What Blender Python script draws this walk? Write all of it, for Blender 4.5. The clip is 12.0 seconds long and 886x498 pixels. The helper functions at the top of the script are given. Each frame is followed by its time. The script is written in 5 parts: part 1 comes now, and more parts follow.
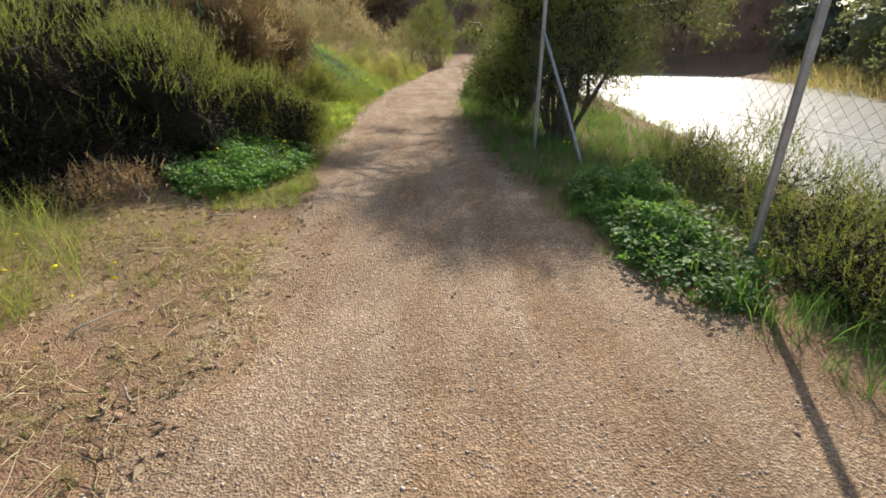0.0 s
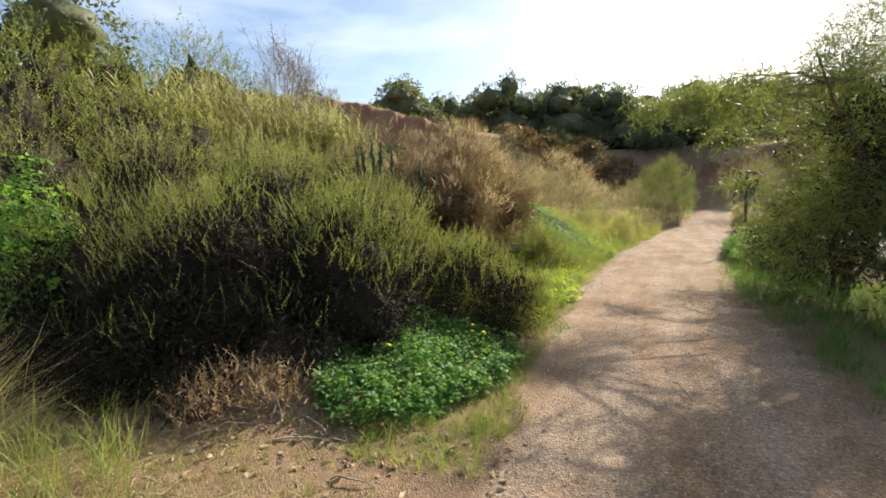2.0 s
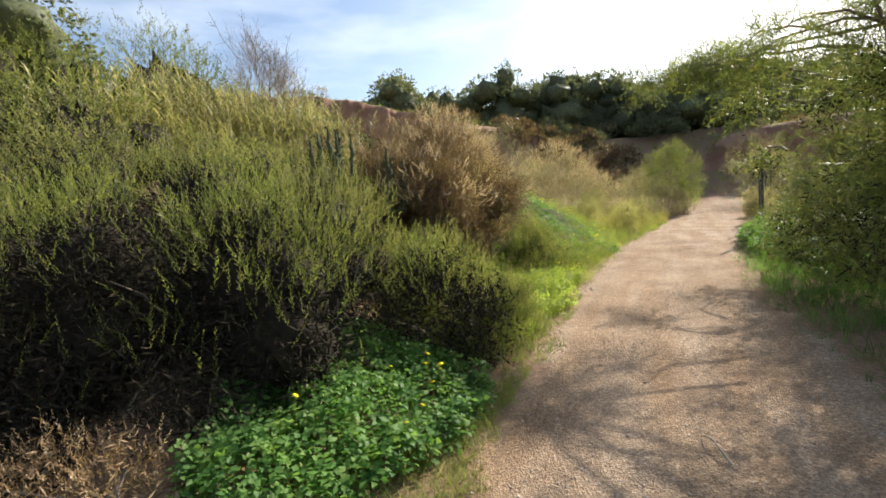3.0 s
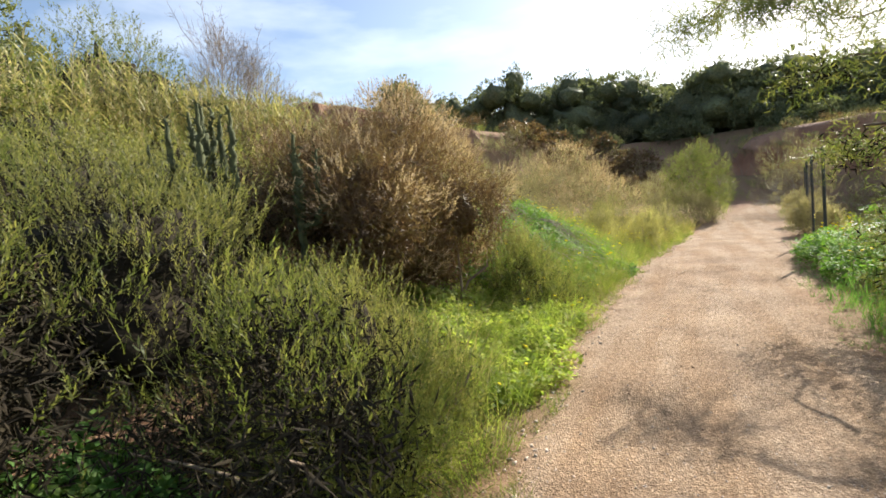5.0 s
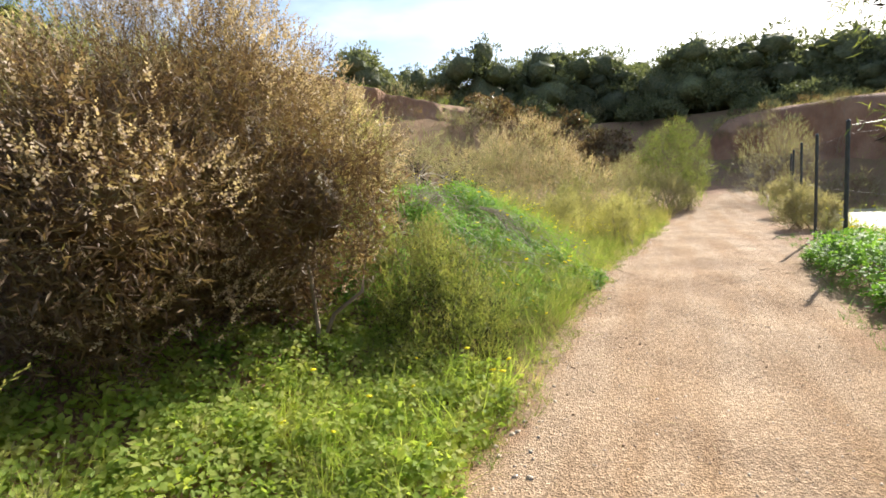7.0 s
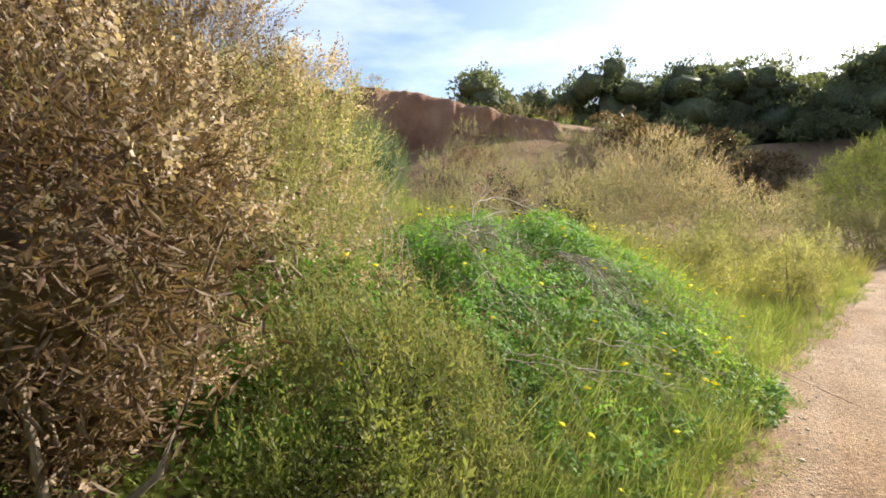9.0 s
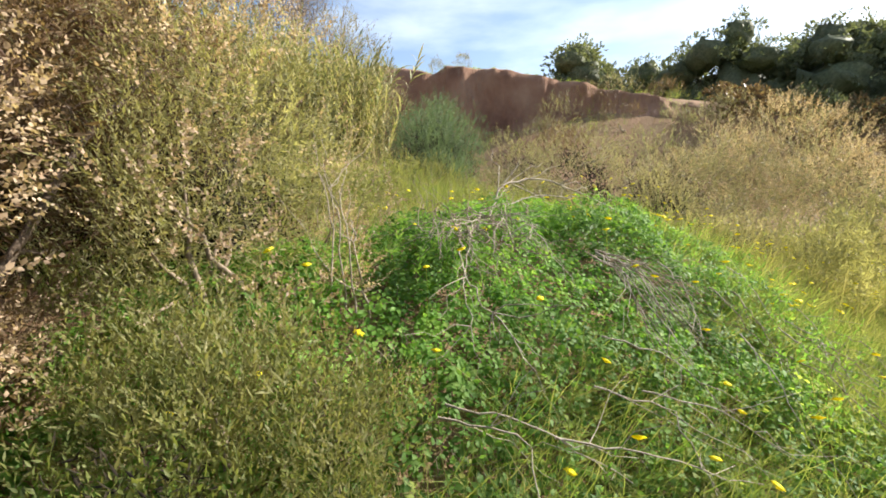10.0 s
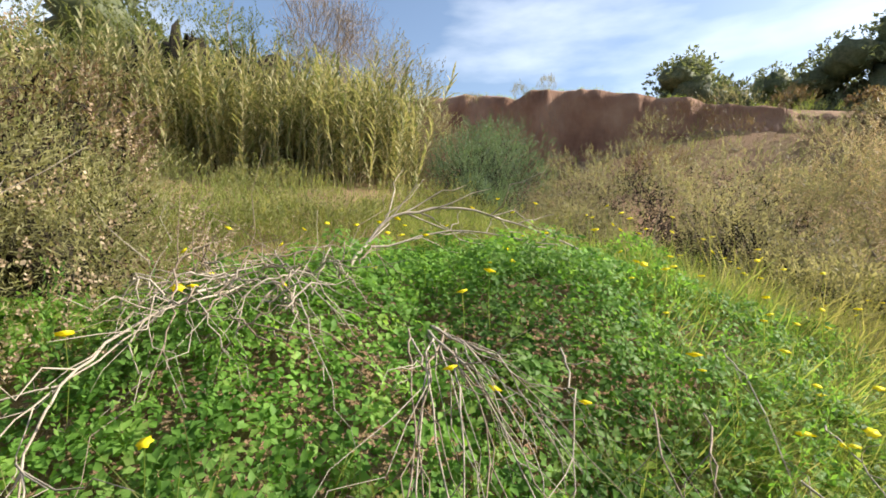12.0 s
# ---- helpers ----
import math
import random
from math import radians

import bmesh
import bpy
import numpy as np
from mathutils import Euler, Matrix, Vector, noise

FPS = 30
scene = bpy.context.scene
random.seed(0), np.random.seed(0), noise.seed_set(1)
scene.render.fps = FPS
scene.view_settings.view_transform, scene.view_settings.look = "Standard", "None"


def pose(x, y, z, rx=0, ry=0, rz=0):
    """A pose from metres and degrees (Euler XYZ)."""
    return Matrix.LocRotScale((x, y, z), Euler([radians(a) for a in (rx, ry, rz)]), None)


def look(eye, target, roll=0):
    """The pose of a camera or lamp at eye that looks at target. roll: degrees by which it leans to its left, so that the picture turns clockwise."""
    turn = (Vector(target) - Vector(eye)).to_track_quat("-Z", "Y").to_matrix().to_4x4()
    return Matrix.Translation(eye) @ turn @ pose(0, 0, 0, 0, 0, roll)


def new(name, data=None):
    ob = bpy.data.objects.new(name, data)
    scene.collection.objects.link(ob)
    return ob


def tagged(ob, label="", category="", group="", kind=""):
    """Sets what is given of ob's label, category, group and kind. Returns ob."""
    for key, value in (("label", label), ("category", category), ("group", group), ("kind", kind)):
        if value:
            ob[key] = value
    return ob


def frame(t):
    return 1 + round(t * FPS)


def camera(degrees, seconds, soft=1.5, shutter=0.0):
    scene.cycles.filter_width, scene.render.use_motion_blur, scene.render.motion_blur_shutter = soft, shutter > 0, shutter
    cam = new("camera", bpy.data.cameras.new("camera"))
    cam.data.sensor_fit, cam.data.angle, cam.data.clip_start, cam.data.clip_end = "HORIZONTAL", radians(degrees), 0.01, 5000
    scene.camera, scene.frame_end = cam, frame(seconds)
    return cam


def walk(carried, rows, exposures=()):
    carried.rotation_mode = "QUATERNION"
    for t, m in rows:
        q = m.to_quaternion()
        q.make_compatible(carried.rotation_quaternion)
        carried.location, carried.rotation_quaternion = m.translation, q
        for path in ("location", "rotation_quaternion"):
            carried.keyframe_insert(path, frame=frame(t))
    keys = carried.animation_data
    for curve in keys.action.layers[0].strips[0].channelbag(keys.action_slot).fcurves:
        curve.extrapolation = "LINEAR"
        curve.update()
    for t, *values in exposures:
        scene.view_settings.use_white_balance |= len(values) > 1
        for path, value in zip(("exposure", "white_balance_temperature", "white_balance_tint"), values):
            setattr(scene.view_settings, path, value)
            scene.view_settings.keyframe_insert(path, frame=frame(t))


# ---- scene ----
cam = camera(87.0, 12.0, soft=1.7)
METRES, EYE, TILT, LEAN, TURN = 15.0, 1.6, -24.0, 0.0, 0.0
ROWS = [
    (0.0, 0.0, 0.0, 0.0, -0.0, -0.0, 0.0),
    (0.5, -0.0121, 0.0318, 0.0146, 14.99, 10.35, -8.23),
    (1.0, -0.0217, 0.0649, 0.032, 22.35, 13.83, -10.77),
    (1.5, -0.0267, 0.1009, 0.0454, 27.02, 15.55, -10.01),
    (2.0, -0.0364, 0.1412, 0.0598, 24.74, 16.8, -7.94),
    (2.5, -0.0397, 0.181, 0.074, 24.42, 15.91, -6.03),
    (4.5, -0.0542, 0.338, 0.1385, 31.38, 18.71, -7.58),
    (5.0, -0.0611, 0.377, 0.1544, 27.89, 17.46, -6.28),
    (5.5, -0.0688, 0.4188, 0.1727, 23.69, 16.97, -5.99),
    (6.0, -0.0751, 0.4592, 0.191, 24.98, 15.98, -7.17),
    (6.5, -0.0791, 0.5008, 0.211, 25.05, 14.62, -7.39),
    (7.0, -0.08, 0.5411, 0.2301, 24.36, 15.29, -6.09),
    (9.0, -0.1121, 0.6937, 0.3041, 37.73, 15.88, -13.48),
    (9.5, -0.1148, 0.729, 0.3213, 44.11, 13.16, -15.49),
    (10.0, -0.1165, 0.7689, 0.3383, 49.24, 10.77, -17.89),
    (10.5, -0.1149, 0.8034, 0.3551, 53.24, 8.3, -19.1),
    (11.0, -0.121, 0.8382, 0.3728, 56.67, 7.88, -20.56),
    (11.5, -0.1227, 0.8704, 0.3868, 58.27, 9.13, -21.05),
    (12.0, -0.1251, 0.8983, 0.4014, 62.88, 9.67, -21.26),
]
walk(cam, [(t, pose(0, 0, EYE, TILT, LEAN, TURN) @ pose(METRES * x, METRES * y, METRES * z, 90 + pitch, roll, yaw)) for t, x, y, z, yaw, pitch, roll in ROWS],
     exposures=[(0.0, 0.68), (0.5, 1.2), (1.0, 1.3), (1.5, 1.15), (2.5, 0.98), (4.5, 1.04), (6.0, 1.24), (7.0, 1.28), (9.5, 1.22), (10.5, 1.3), (12.0, 1.12)])

# ---- light: low winter sun ahead and to the right, hazy bright sky ----
SUN_AZ, SUN_EL = 21.0, 33.0
to_sun = Vector((math.sin(radians(SUN_AZ)) * math.cos(radians(SUN_EL)), math.cos(radians(SUN_AZ)) * math.cos(radians(SUN_EL)), math.sin(radians(SUN_EL))))
sun_data = bpy.data.lights.new("sun", "SUN")
sun_data.energy, sun_data.angle, sun_data.color = 5.0, radians(0.6), (1.0, 0.93, 0.83)
sun = new("sun", sun_data)
sun.matrix_world = look(to_sun * 100, (0, 0, 0))

world = bpy.data.worlds.new("sky")
scene.world = world
world.use_nodes = True
wn, wl = world.node_tree.nodes, world.node_tree.links
sky = wn.new("ShaderNodeTexSky")
sky.sky_type, sky.sun_disc = "NISHITA", False
sky.sun_elevation, sky.sun_rotation = radians(SUN_EL), radians(SUN_AZ)
sky.dust_density, sky.air_density = 1.6, 1.0
w_map = wn.new("ShaderNodeMapping")
w_map.inputs["Scale"].default_value = (1.3, 1.3, 4.5)
w_geo = wn.new("ShaderNodeTexCoord")
w_noise = wn.new("ShaderNodeTexNoise")
w_noise.inputs["Scale"].default_value, w_noise.inputs["Detail"].default_value = 1.7, 6.0
w_ramp = wn.new("ShaderNodeValToRGB")
w_ramp.color_ramp.elements[0].position, w_ramp.color_ramp.elements[1].position = 0.48, 0.8
w_ramp.color_ramp.elements[1].color = (0.6, 0.6, 0.6, 1)
w_mix = wn.new("ShaderNodeMix")
w_mix.data_type = "RGBA"
w_mix.inputs[7].default_value = (8.5, 8.8, 9.2, 1)
wl.new(w_geo.outputs["Generated"], w_map.inputs["Vector"])
wl.new(w_map.outputs[0], w_noise.inputs["Vector"])
wl.new(w_noise.outputs["Fac"], w_ramp.inputs[0])
wl.new(w_ramp.outputs[0], w_mix.inputs[0])
wl.new(sky.outputs[0], w_mix.inputs[6])
wl.new(w_mix.outputs[2], wn["Background"].inputs["Color"])
wn["Background"].inputs["Strength"].default_value = 0.102

# ---- materials ----


def material(name):
    m = bpy.data.materials.new(name)
    m.use_nodes = True
    return m, m.node_tree.nodes, m.node_tree.links, m.node_tree.nodes["Principled BSDF"]


def ramp(nodes, stops):
    r = nodes.new("ShaderNodeValToRGB")
    els = r.color_ramp.elements
    while len(els) < len(stops):
        els.new(0.5)
    for e, (p, c) in zip(els, stops):
        e.position, e.color = p, (*c, 1)
    return r


def noise_node(nodes, links, scale, detail=4.0, rough=0.55):
    geo = nodes.new("ShaderNodeNewGeometry")
    n = nodes.new("ShaderNodeTexNoise")
    n.inputs["Scale"].default_value, n.inputs["Detail"].default_value, n.inputs["Roughness"].default_value = scale, detail, rough
    links.new(geo.outputs["Position"], n.inputs["Vector"])
    return n


def mix_rgb(nodes, links, fac, a, b, blend="MIX"):
    m = nodes.new("ShaderNodeMix")
    m.data_type, m.blend_type = "RGBA", blend
    for sock, v in ((m.inputs[0], fac), (m.inputs[6], a), (m.inputs[7], b)):
        if isinstance(v, (int, float)):
            sock.default_value = v
        elif isinstance(v, tuple):
            sock.default_value = (*v, 1)
        else:
            links.new(v, sock)
    return m.outputs[2]


def leaf_mat(name, colours, through_light=0.4, rough=0.5, patch=0.9, tone=0.35):
    """Leaf colours vary from leaf to leaf and in drifts over the plant; thin leaves let light through."""
    m, n, l, p = material(name)
    geo = n.new("ShaderNodeNewGeometry")
    r = ramp(n, [(i / max(1, len(colours) - 1), c) for i, c in enumerate(colours)])
    shoot = noise_node(n, l, 5.5, 1.0)
    own = n.new("ShaderNodeMath")
    own.operation = "MULTIPLY_ADD"
    own.inputs[1].default_value, own.inputs[2].default_value = 0.3, -0.65
    l.new(geo.outputs["Random Per Island"], own.inputs[0])
    vary = n.new("ShaderNodeMath")
    vary.operation = "MULTIPLY_ADD"
    vary.inputs[1].default_value = 2.0
    l.new(shoot.outputs["Fac"], vary.inputs[0])
    l.new(own.outputs[0], vary.inputs[2])
    l.new(vary.outputs[0], r.inputs[0])
    big = noise_node(n, l, patch, 3.0)
    dr = ramp(n, [(0.3, (1 - tone, 1 - tone, 1 - tone)), (0.7, (1 + tone, 1 + tone * 0.9, 1 + tone * 0.4))])
    l.new(big.outputs["Fac"], dr.inputs[0])
    col = mix_rgb(n, l, 1.0, r.outputs[0], dr.outputs[0], "MULTIPLY")
    l.new(col, p.inputs["Base Color"])
    p.inputs["Roughness"].default_value = rough
    p.inputs["Specular IOR Level"].default_value = 0.25
    if through_light > 0:
        tr = n.new("ShaderNodeBsdfTranslucent")
        warm = mix_rgb(n, l, 1.0, col, (1.2, 1.2, 0.72), "MULTIPLY")
        l.new(warm, tr.inputs["Color"])
        mx = n.new("ShaderNodeMixShader")
        mx.inputs[0].default_value = through_light
        l.new(p.outputs[0], mx.inputs[1])
        l.new(tr.outputs[0], mx.inputs[2])
        l.new(mx.outputs[0], n["Material Output"].inputs["Surface"])
    return m


def solid_mat(name, a, b, scale, rough=0.8, metal=0.0, bump=0.3, fine=8.0):
    m, n, l, p = material(name)
    big = noise_node(n, l, scale, 5.0)
    r = ramp(n, [(0.3, a), (0.7, b)])
    l.new(big.outputs["Fac"], r.inputs[0])
    l.new(r.outputs[0], p.inputs["Base Color"])
    p.inputs["Roughness"].default_value, p.inputs["Metallic"].default_value = rough, metal
    if bump:
        nb = noise_node(n, l, scale * fine, 6.0)
        bp = n.new("ShaderNodeBump")
        bp.inputs["Strength"].default_value, bp.inputs["Distance"].default_value = bump, 0.02
        l.new(nb.outputs["Fac"], bp.inputs["Height"])
        l.new(bp.outputs[0], p.inputs["Normal"])
    return m


M_SHRUB = leaf_mat("shrub_leaf", [(0.075, 0.10, 0.03), (0.125, 0.155, 0.045), (0.19, 0.215, 0.07), (0.27, 0.26, 0.10)], 0.55)
M_SHRUB_OLIVE = leaf_mat("olive_shrub_leaf", [(0.11, 0.135, 0.045), (0.175, 0.195, 0.07), (0.25, 0.245, 0.11), (0.20, 0.205, 0.08)], 0.52)
M_BROWN = leaf_mat("brown_shrub_leaf", [(0.095, 0.055, 0.037), (0.14, 0.088, 0.056), (0.19, 0.135, 0.082), (0.15, 0.13, 0.065)], 0.4)
M_TAN = leaf_mat("tan_seed_tip", [(0.33, 0.235, 0.17), (0.44, 0.335, 0.25), (0.56, 0.46, 0.365)], 0.4)
M_GREY = leaf_mat("grey_shrub_leaf", [(0.17, 0.155, 0.095), (0.24, 0.215, 0.14), (0.31, 0.28, 0.19), (0.18, 0.195, 0.10)], 0.5)
M_BLUE = leaf_mat("blue_green_leaf", [(0.075, 0.12, 0.072), (0.115, 0.17, 0.10), (0.165, 0.22, 0.13)], 0.45)
M_BRAMBLE = leaf_mat("bramble_leaf", [(0.06, 0.145, 0.025), (0.12, 0.25, 0.045), (0.18, 0.33, 0.07), (0.26, 0.38, 0.10)], 0.55, 0.55, 1.2)
M_GRASS = leaf_mat("grass_blade", [(0.13, 0.20, 0.04), (0.20, 0.26, 0.065), (0.27, 0.30, 0.10), (0.40, 0.36, 0.18)], 0.55, 0.6, 0.8)
M_FRESH = leaf_mat("fresh_grass_blade", [(0.16, 0.25, 0.045), (0.25, 0.35, 0.07), (0.36, 0.43, 0.11), (0.44, 0.45, 0.16)], 0.62, 0.6, 0.8)
M_MEADOW = leaf_mat("meadow_grass_blade", [(0.19, 0.21, 0.065), (0.28, 0.27, 0.095), (0.37, 0.33, 0.15), (0.44, 0.37, 0.20)], 0.5, 0.6, 0.6)
M_DRY = leaf_mat("dry_grass_blade", [(0.38, 0.31, 0.17), (0.48, 0.40, 0.23), (0.33, 0.29, 0.14), (0.28, 0.28, 0.10)], 0.5, 0.6)
M_CANE = leaf_mat("cane_leaf", [(0.13, 0.165, 0.07), (0.21, 0.235, 0.11), (0.45, 0.40, 0.25), (0.16, 0.195, 0.075), (0.35, 0.31, 0.17)], 0.4, 0.55, 0.5)
M_CANE_STEM = solid_mat("cane_stem", (0.30, 0.25, 0.10), (0.45, 0.36, 0.18), 2.0, 0.6, bump=0.1)
# needle greens lightened and greyed, with distance haze put into the colour
M_PINE = leaf_mat("pine_needle", [(0.095, 0.115, 0.07), (0.135, 0.158, 0.092), (0.185, 0.20, 0.125)], 0.4, 0.6, 0.25)
M_NETTLE = leaf_mat("weed_leaf", [(0.05, 0.13, 0.032), (0.095, 0.205, 0.052), (0.145, 0.27, 0.075), (0.21, 0.31, 0.09)], 0.55, 0.55, 1.2)
M_WILLOW = leaf_mat("acacia_leaf", [(0.09, 0.135, 0.04), (0.15, 0.20, 0.06), (0.22, 0.25, 0.08), (0.31, 0.30, 0.08)], 0.55, 0.4)
M_YELLOW = leaf_mat("yellow_petal", [(0.85, 0.74, 0.015), (0.9, 0.80, 0.03)], 0.4, 0.5, 1.0, 0.05)
M_RED = leaf_mat("red_petal", [(0.75, 0.09, 0.03), (0.85, 0.14, 0.05)], 0.3, 0.5, 1.0, 0.05)
M_TWIG = solid_mat("dead_twig", (0.16, 0.115, 0.075), (0.30, 0.235, 0.17), 6.0, 0.85, bump=0.4)
M_PALE_TWIG = solid_mat("pale_dead_twig", (0.25, 0.205, 0.15), (0.42, 0.36, 0.28), 6.0, 0.85, bump=0.4)
M_BARK = solid_mat("bark", (0.09, 0.065, 0.045), (0.18, 0.13, 0.09), 5.0, 0.9, bump=0.8)
# near-black colour that paints the shade inside bushes
M_INNER_SHADE = leaf_mat("inner_shade", [(0.018, 0.014, 0.010), (0.030, 0.024, 0.015), (0.024, 0.024, 0.013)], 0.0, 1.0)
M_FEATHER = leaf_mat("feathery_leaf", [(0.19, 0.19, 0.085), (0.28, 0.27, 0.13), (0.37, 0.35, 0.19), (0.24, 0.255, 0.105)], 0.5)
M_CACTUS = solid_mat("cactus_skin", (0.05, 0.062, 0.024), (0.115, 0.13, 0.05), 14.0, 0.85, bump=0.6)
M_METAL = solid_mat("galvanised_steel", (0.32, 0.33, 0.33), (0.5, 0.5, 0.49), 9.0, 0.5, 0.7, 0.15)
M_DARKPOST = solid_mat("dark_painted_steel", (0.03, 0.035, 0.035), (0.06, 0.065, 0.065), 9.0, 0.5, 0.4, 0.1)
M_WIRE = solid_mat("weathered_wire", (0.10, 0.09, 0.08), (0.22, 0.20, 0.18), 9.0, 0.6, 0.5, 0.0)
M_STRAW = leaf_mat("straw", [(0.42, 0.33, 0.19), (0.56, 0.47, 0.30), (0.66, 0.58, 0.42)], 0.2, 0.7)
M_STONE = solid_mat("pebble", (0.34, 0.26, 0.20), (0.58, 0.49, 0.40), 30.0, 0.85, bump=0.2)
M_DIRT = solid_mat("earth_clod", (0.20, 0.12, 0.08), (0.30, 0.20, 0.135), 12.0, 0.95, bump=0.5)

# red earth cliff: layered, gullied
M_CLIFF, n, l, p = material("red_earth")
big = noise_node(n, l, 0.5, 6.0)
r = ramp(n, [(0.28, (0.14, 0.066, 0.04)), (0.5, (0.255, 0.14, 0.088)), (0.75, (0.37, 0.235, 0.155))])
l.new(big.outputs["Fac"], r.inputs[0])
l.new(r.outputs[0], p.inputs["Base Color"])
p.inputs["Roughness"].default_value = 0.95
nb = noise_node(n, l, 2.2, 8.0, 0.65)
nb_map = n.new("ShaderNodeMapping")
nb_map.inputs["Scale"].default_value = (1.0, 1.0, 0.3)
l.new(nb.inputs["Vector"].links[0].from_socket, nb_map.inputs["Vector"])
l.new(nb_map.outputs[0], nb.inputs["Vector"])
bp = n.new("ShaderNodeBump")
bp.inputs["Strength"].default_value, bp.inputs["Distance"].default_value = 0.9, 0.25
l.new(nb.outputs["Fac"], bp.inputs["Height"])
l.new(bp.outputs[0], p.inputs["Normal"])

# ground: compacted gravel path, bare earth verges, litter-strewn soil under the scrub
M_GROUND, n, l, p = material("ground_soil")
att = n.new("ShaderNodeAttribute")
att.attribute_name = "trodden"
edge = noise_node(n, l, 2.2, 6.0)
add = n.new("ShaderNodeMath")
add.operation = "MULTIPLY_ADD"
l.new(edge.outputs["Fac"], add.inputs[0])
add.inputs[1].default_value = 0.9
l.new(att.outputs["Fac"], add.inputs[2])
gate = ramp(n, [(0.82, (0, 0, 0)), (1.06, (1, 1, 1))])
l.new(add.outputs[0], gate.inputs[0])
gr_fine = noise_node(n, l, 30.0, 10.0, 0.85)
gr_mid = noise_node(n, l, 1.1, 5.0, 0.6)
fine_col = ramp(n, [(0.34, (0.205, 0.15, 0.105)), (0.5, (0.395, 0.303, 0.21)), (0.68, (0.67, 0.56, 0.425))])
l.new(gr_fine.outputs["Fac"], fine_col.inputs[0])
mid_col = ramp(n, [(0.3, (0.72, 0.66, 0.61)), (0.7, (1.12, 1.08, 1.02))])
l.new(gr_mid.outputs["Fac"], mid_col.inputs[0])
worn_map = n.new("ShaderNodeMapping")
worn_map.inputs["Scale"].default_value = (2.4, 0.28, 1.0)
worn_geo = n.new("ShaderNodeNewGeometry")
l.new(worn_geo.outputs["Position"], worn_map.inputs["Vector"])
worn = n.new("ShaderNodeTexNoise")
worn.inputs["Scale"].default_value, worn.inputs["Detail"].default_value = 1.0, 5.0
l.new(worn_map.outputs[0], worn.inputs["Vector"])
worn_col = ramp(n, [(0.35, (0.86, 0.74, 0.62)), (0.62, (1.08, 1.06, 1.06))])
l.new(worn.outputs["Fac"], worn_col.inputs[0])
gravel = mix_rgb(n, l, 1.0, fine_col.outputs[0], mid_col.outputs[0], "MULTIPLY")
gravel = mix_rgb(n, l, 1.0, gravel, worn_col.outputs[0], "MULTIPLY")
grain = n.new("ShaderNodeTexVoronoi")
grain.inputs["Scale"].default_value = 85.0
grain_geo = n.new("ShaderNodeNewGeometry")
l.new(grain_geo.outputs["Position"], grain.inputs["Vector"])
grain_col = ramp(n, [(0.2, (0.61, 0.61, 0.61)), (0.5, (0.76, 0.765, 0.77)), (0.85, (1.02, 1.02, 1.02))])
l.new(grain.outputs["Color"], grain_col.inputs[0])
gravel = mix_rgb(n, l, 1.0, gravel, grain_col.outputs[0], "MULTIPLY")
so_fine = noise_node(n, l, 22.0, 6.0, 0.7)
so_big = noise_node(n, l, 0.35, 4.0)
soil_a = ramp(n, [(0.3, (0.155, 0.095, 0.062)), (0.7, (0.33, 0.22, 0.15))])
l.new(so_fine.outputs["Fac"], soil_a.inputs[0])
soil_b = ramp(n, [(0.35, (0.88, 0.92, 0.75)), (0.65, (1.1, 1.0, 0.92))])
l.new(so_big.outputs["Fac"], soil_b.inputs[0])
soil = mix_rgb(n, l, 1.0, soil_a.outputs[0], soil_b.outputs[0], "MULTIPLY")
l.new(mix_rgb(n, l, gate.outputs[0], soil, gravel), p.inputs["Base Color"])
p.inputs["Roughness"].default_value = 0.95
p.inputs["Specular IOR Level"].default_value = 0.2
vor = n.new("ShaderNodeTexVoronoi")
vor.inputs["Scale"].default_value = 85.0
gpos = n.new("ShaderNodeNewGeometry")
l.new(gpos.outputs["Position"], vor.inputs["Vector"])
hsum = n.new("ShaderNodeMath")
hsum.operation = "ADD"
l.new(vor.outputs["Distance"], hsum.inputs[0])
coarse = noise_node(n, l, 24.0, 10.0, 0.8)
l.new(coarse.outputs["Fac"], hsum.inputs[1])
bp = n.new("ShaderNodeBump")
bp.inputs["Strength"].default_value, bp.inputs["Distance"].default_value = 0.7, 0.014
l.new(hsum.outputs[0], bp.inputs["Height"])
l.new(bp.outputs[0], p.inputs["Normal"])

# pond: shallow rippled water, its pale base colour standing in for glare
M_WATER, n, l, p = material("pond_water")
p.inputs["Base Color"].default_value = (0.30, 0.295, 0.26, 1)
p.inputs["Roughness"].default_value = 0.3
p.inputs["IOR"].default_value = 1.33
rip = noise_node(n, l, 3.0, 5.0)
bp = n.new("ShaderNodeBump")
bp.inputs["Strength"].default_value, bp.inputs["Distance"].default_value = 0.7, 0.12
l.new(rip.outputs["Fac"], bp.inputs["Height"])
l.new(bp.outputs[0], p.inputs["Normal"])

# ---- mesh helpers ----
RNG = np.random.default_rng(7)


def np_mesh(name, V, F, mat, smooth=False):
    """A mesh of triangles from arrays."""
    me = bpy.data.meshes.new(name)
    V, F = np.asarray(V, dtype=np.float32), np.asarray(F, dtype=np.int32)
    me.vertices.add(len(V))
    me.vertices.foreach_set("co", V.ravel())
    me.loops.add(F.size)
    me.loops.foreach_set("vertex_index", F.ravel())
    me.polygons.add(len(F))
    me.polygons.foreach_set("loop_start", np.arange(0, F.size, F.shape[1], dtype=np.int32))
    if smooth:
        me.polygons.foreach_set("use_smooth", np.ones(len(F), dtype=bool))
    me.update(calc_edges=True)
    me.materials.append(mat)
    return me


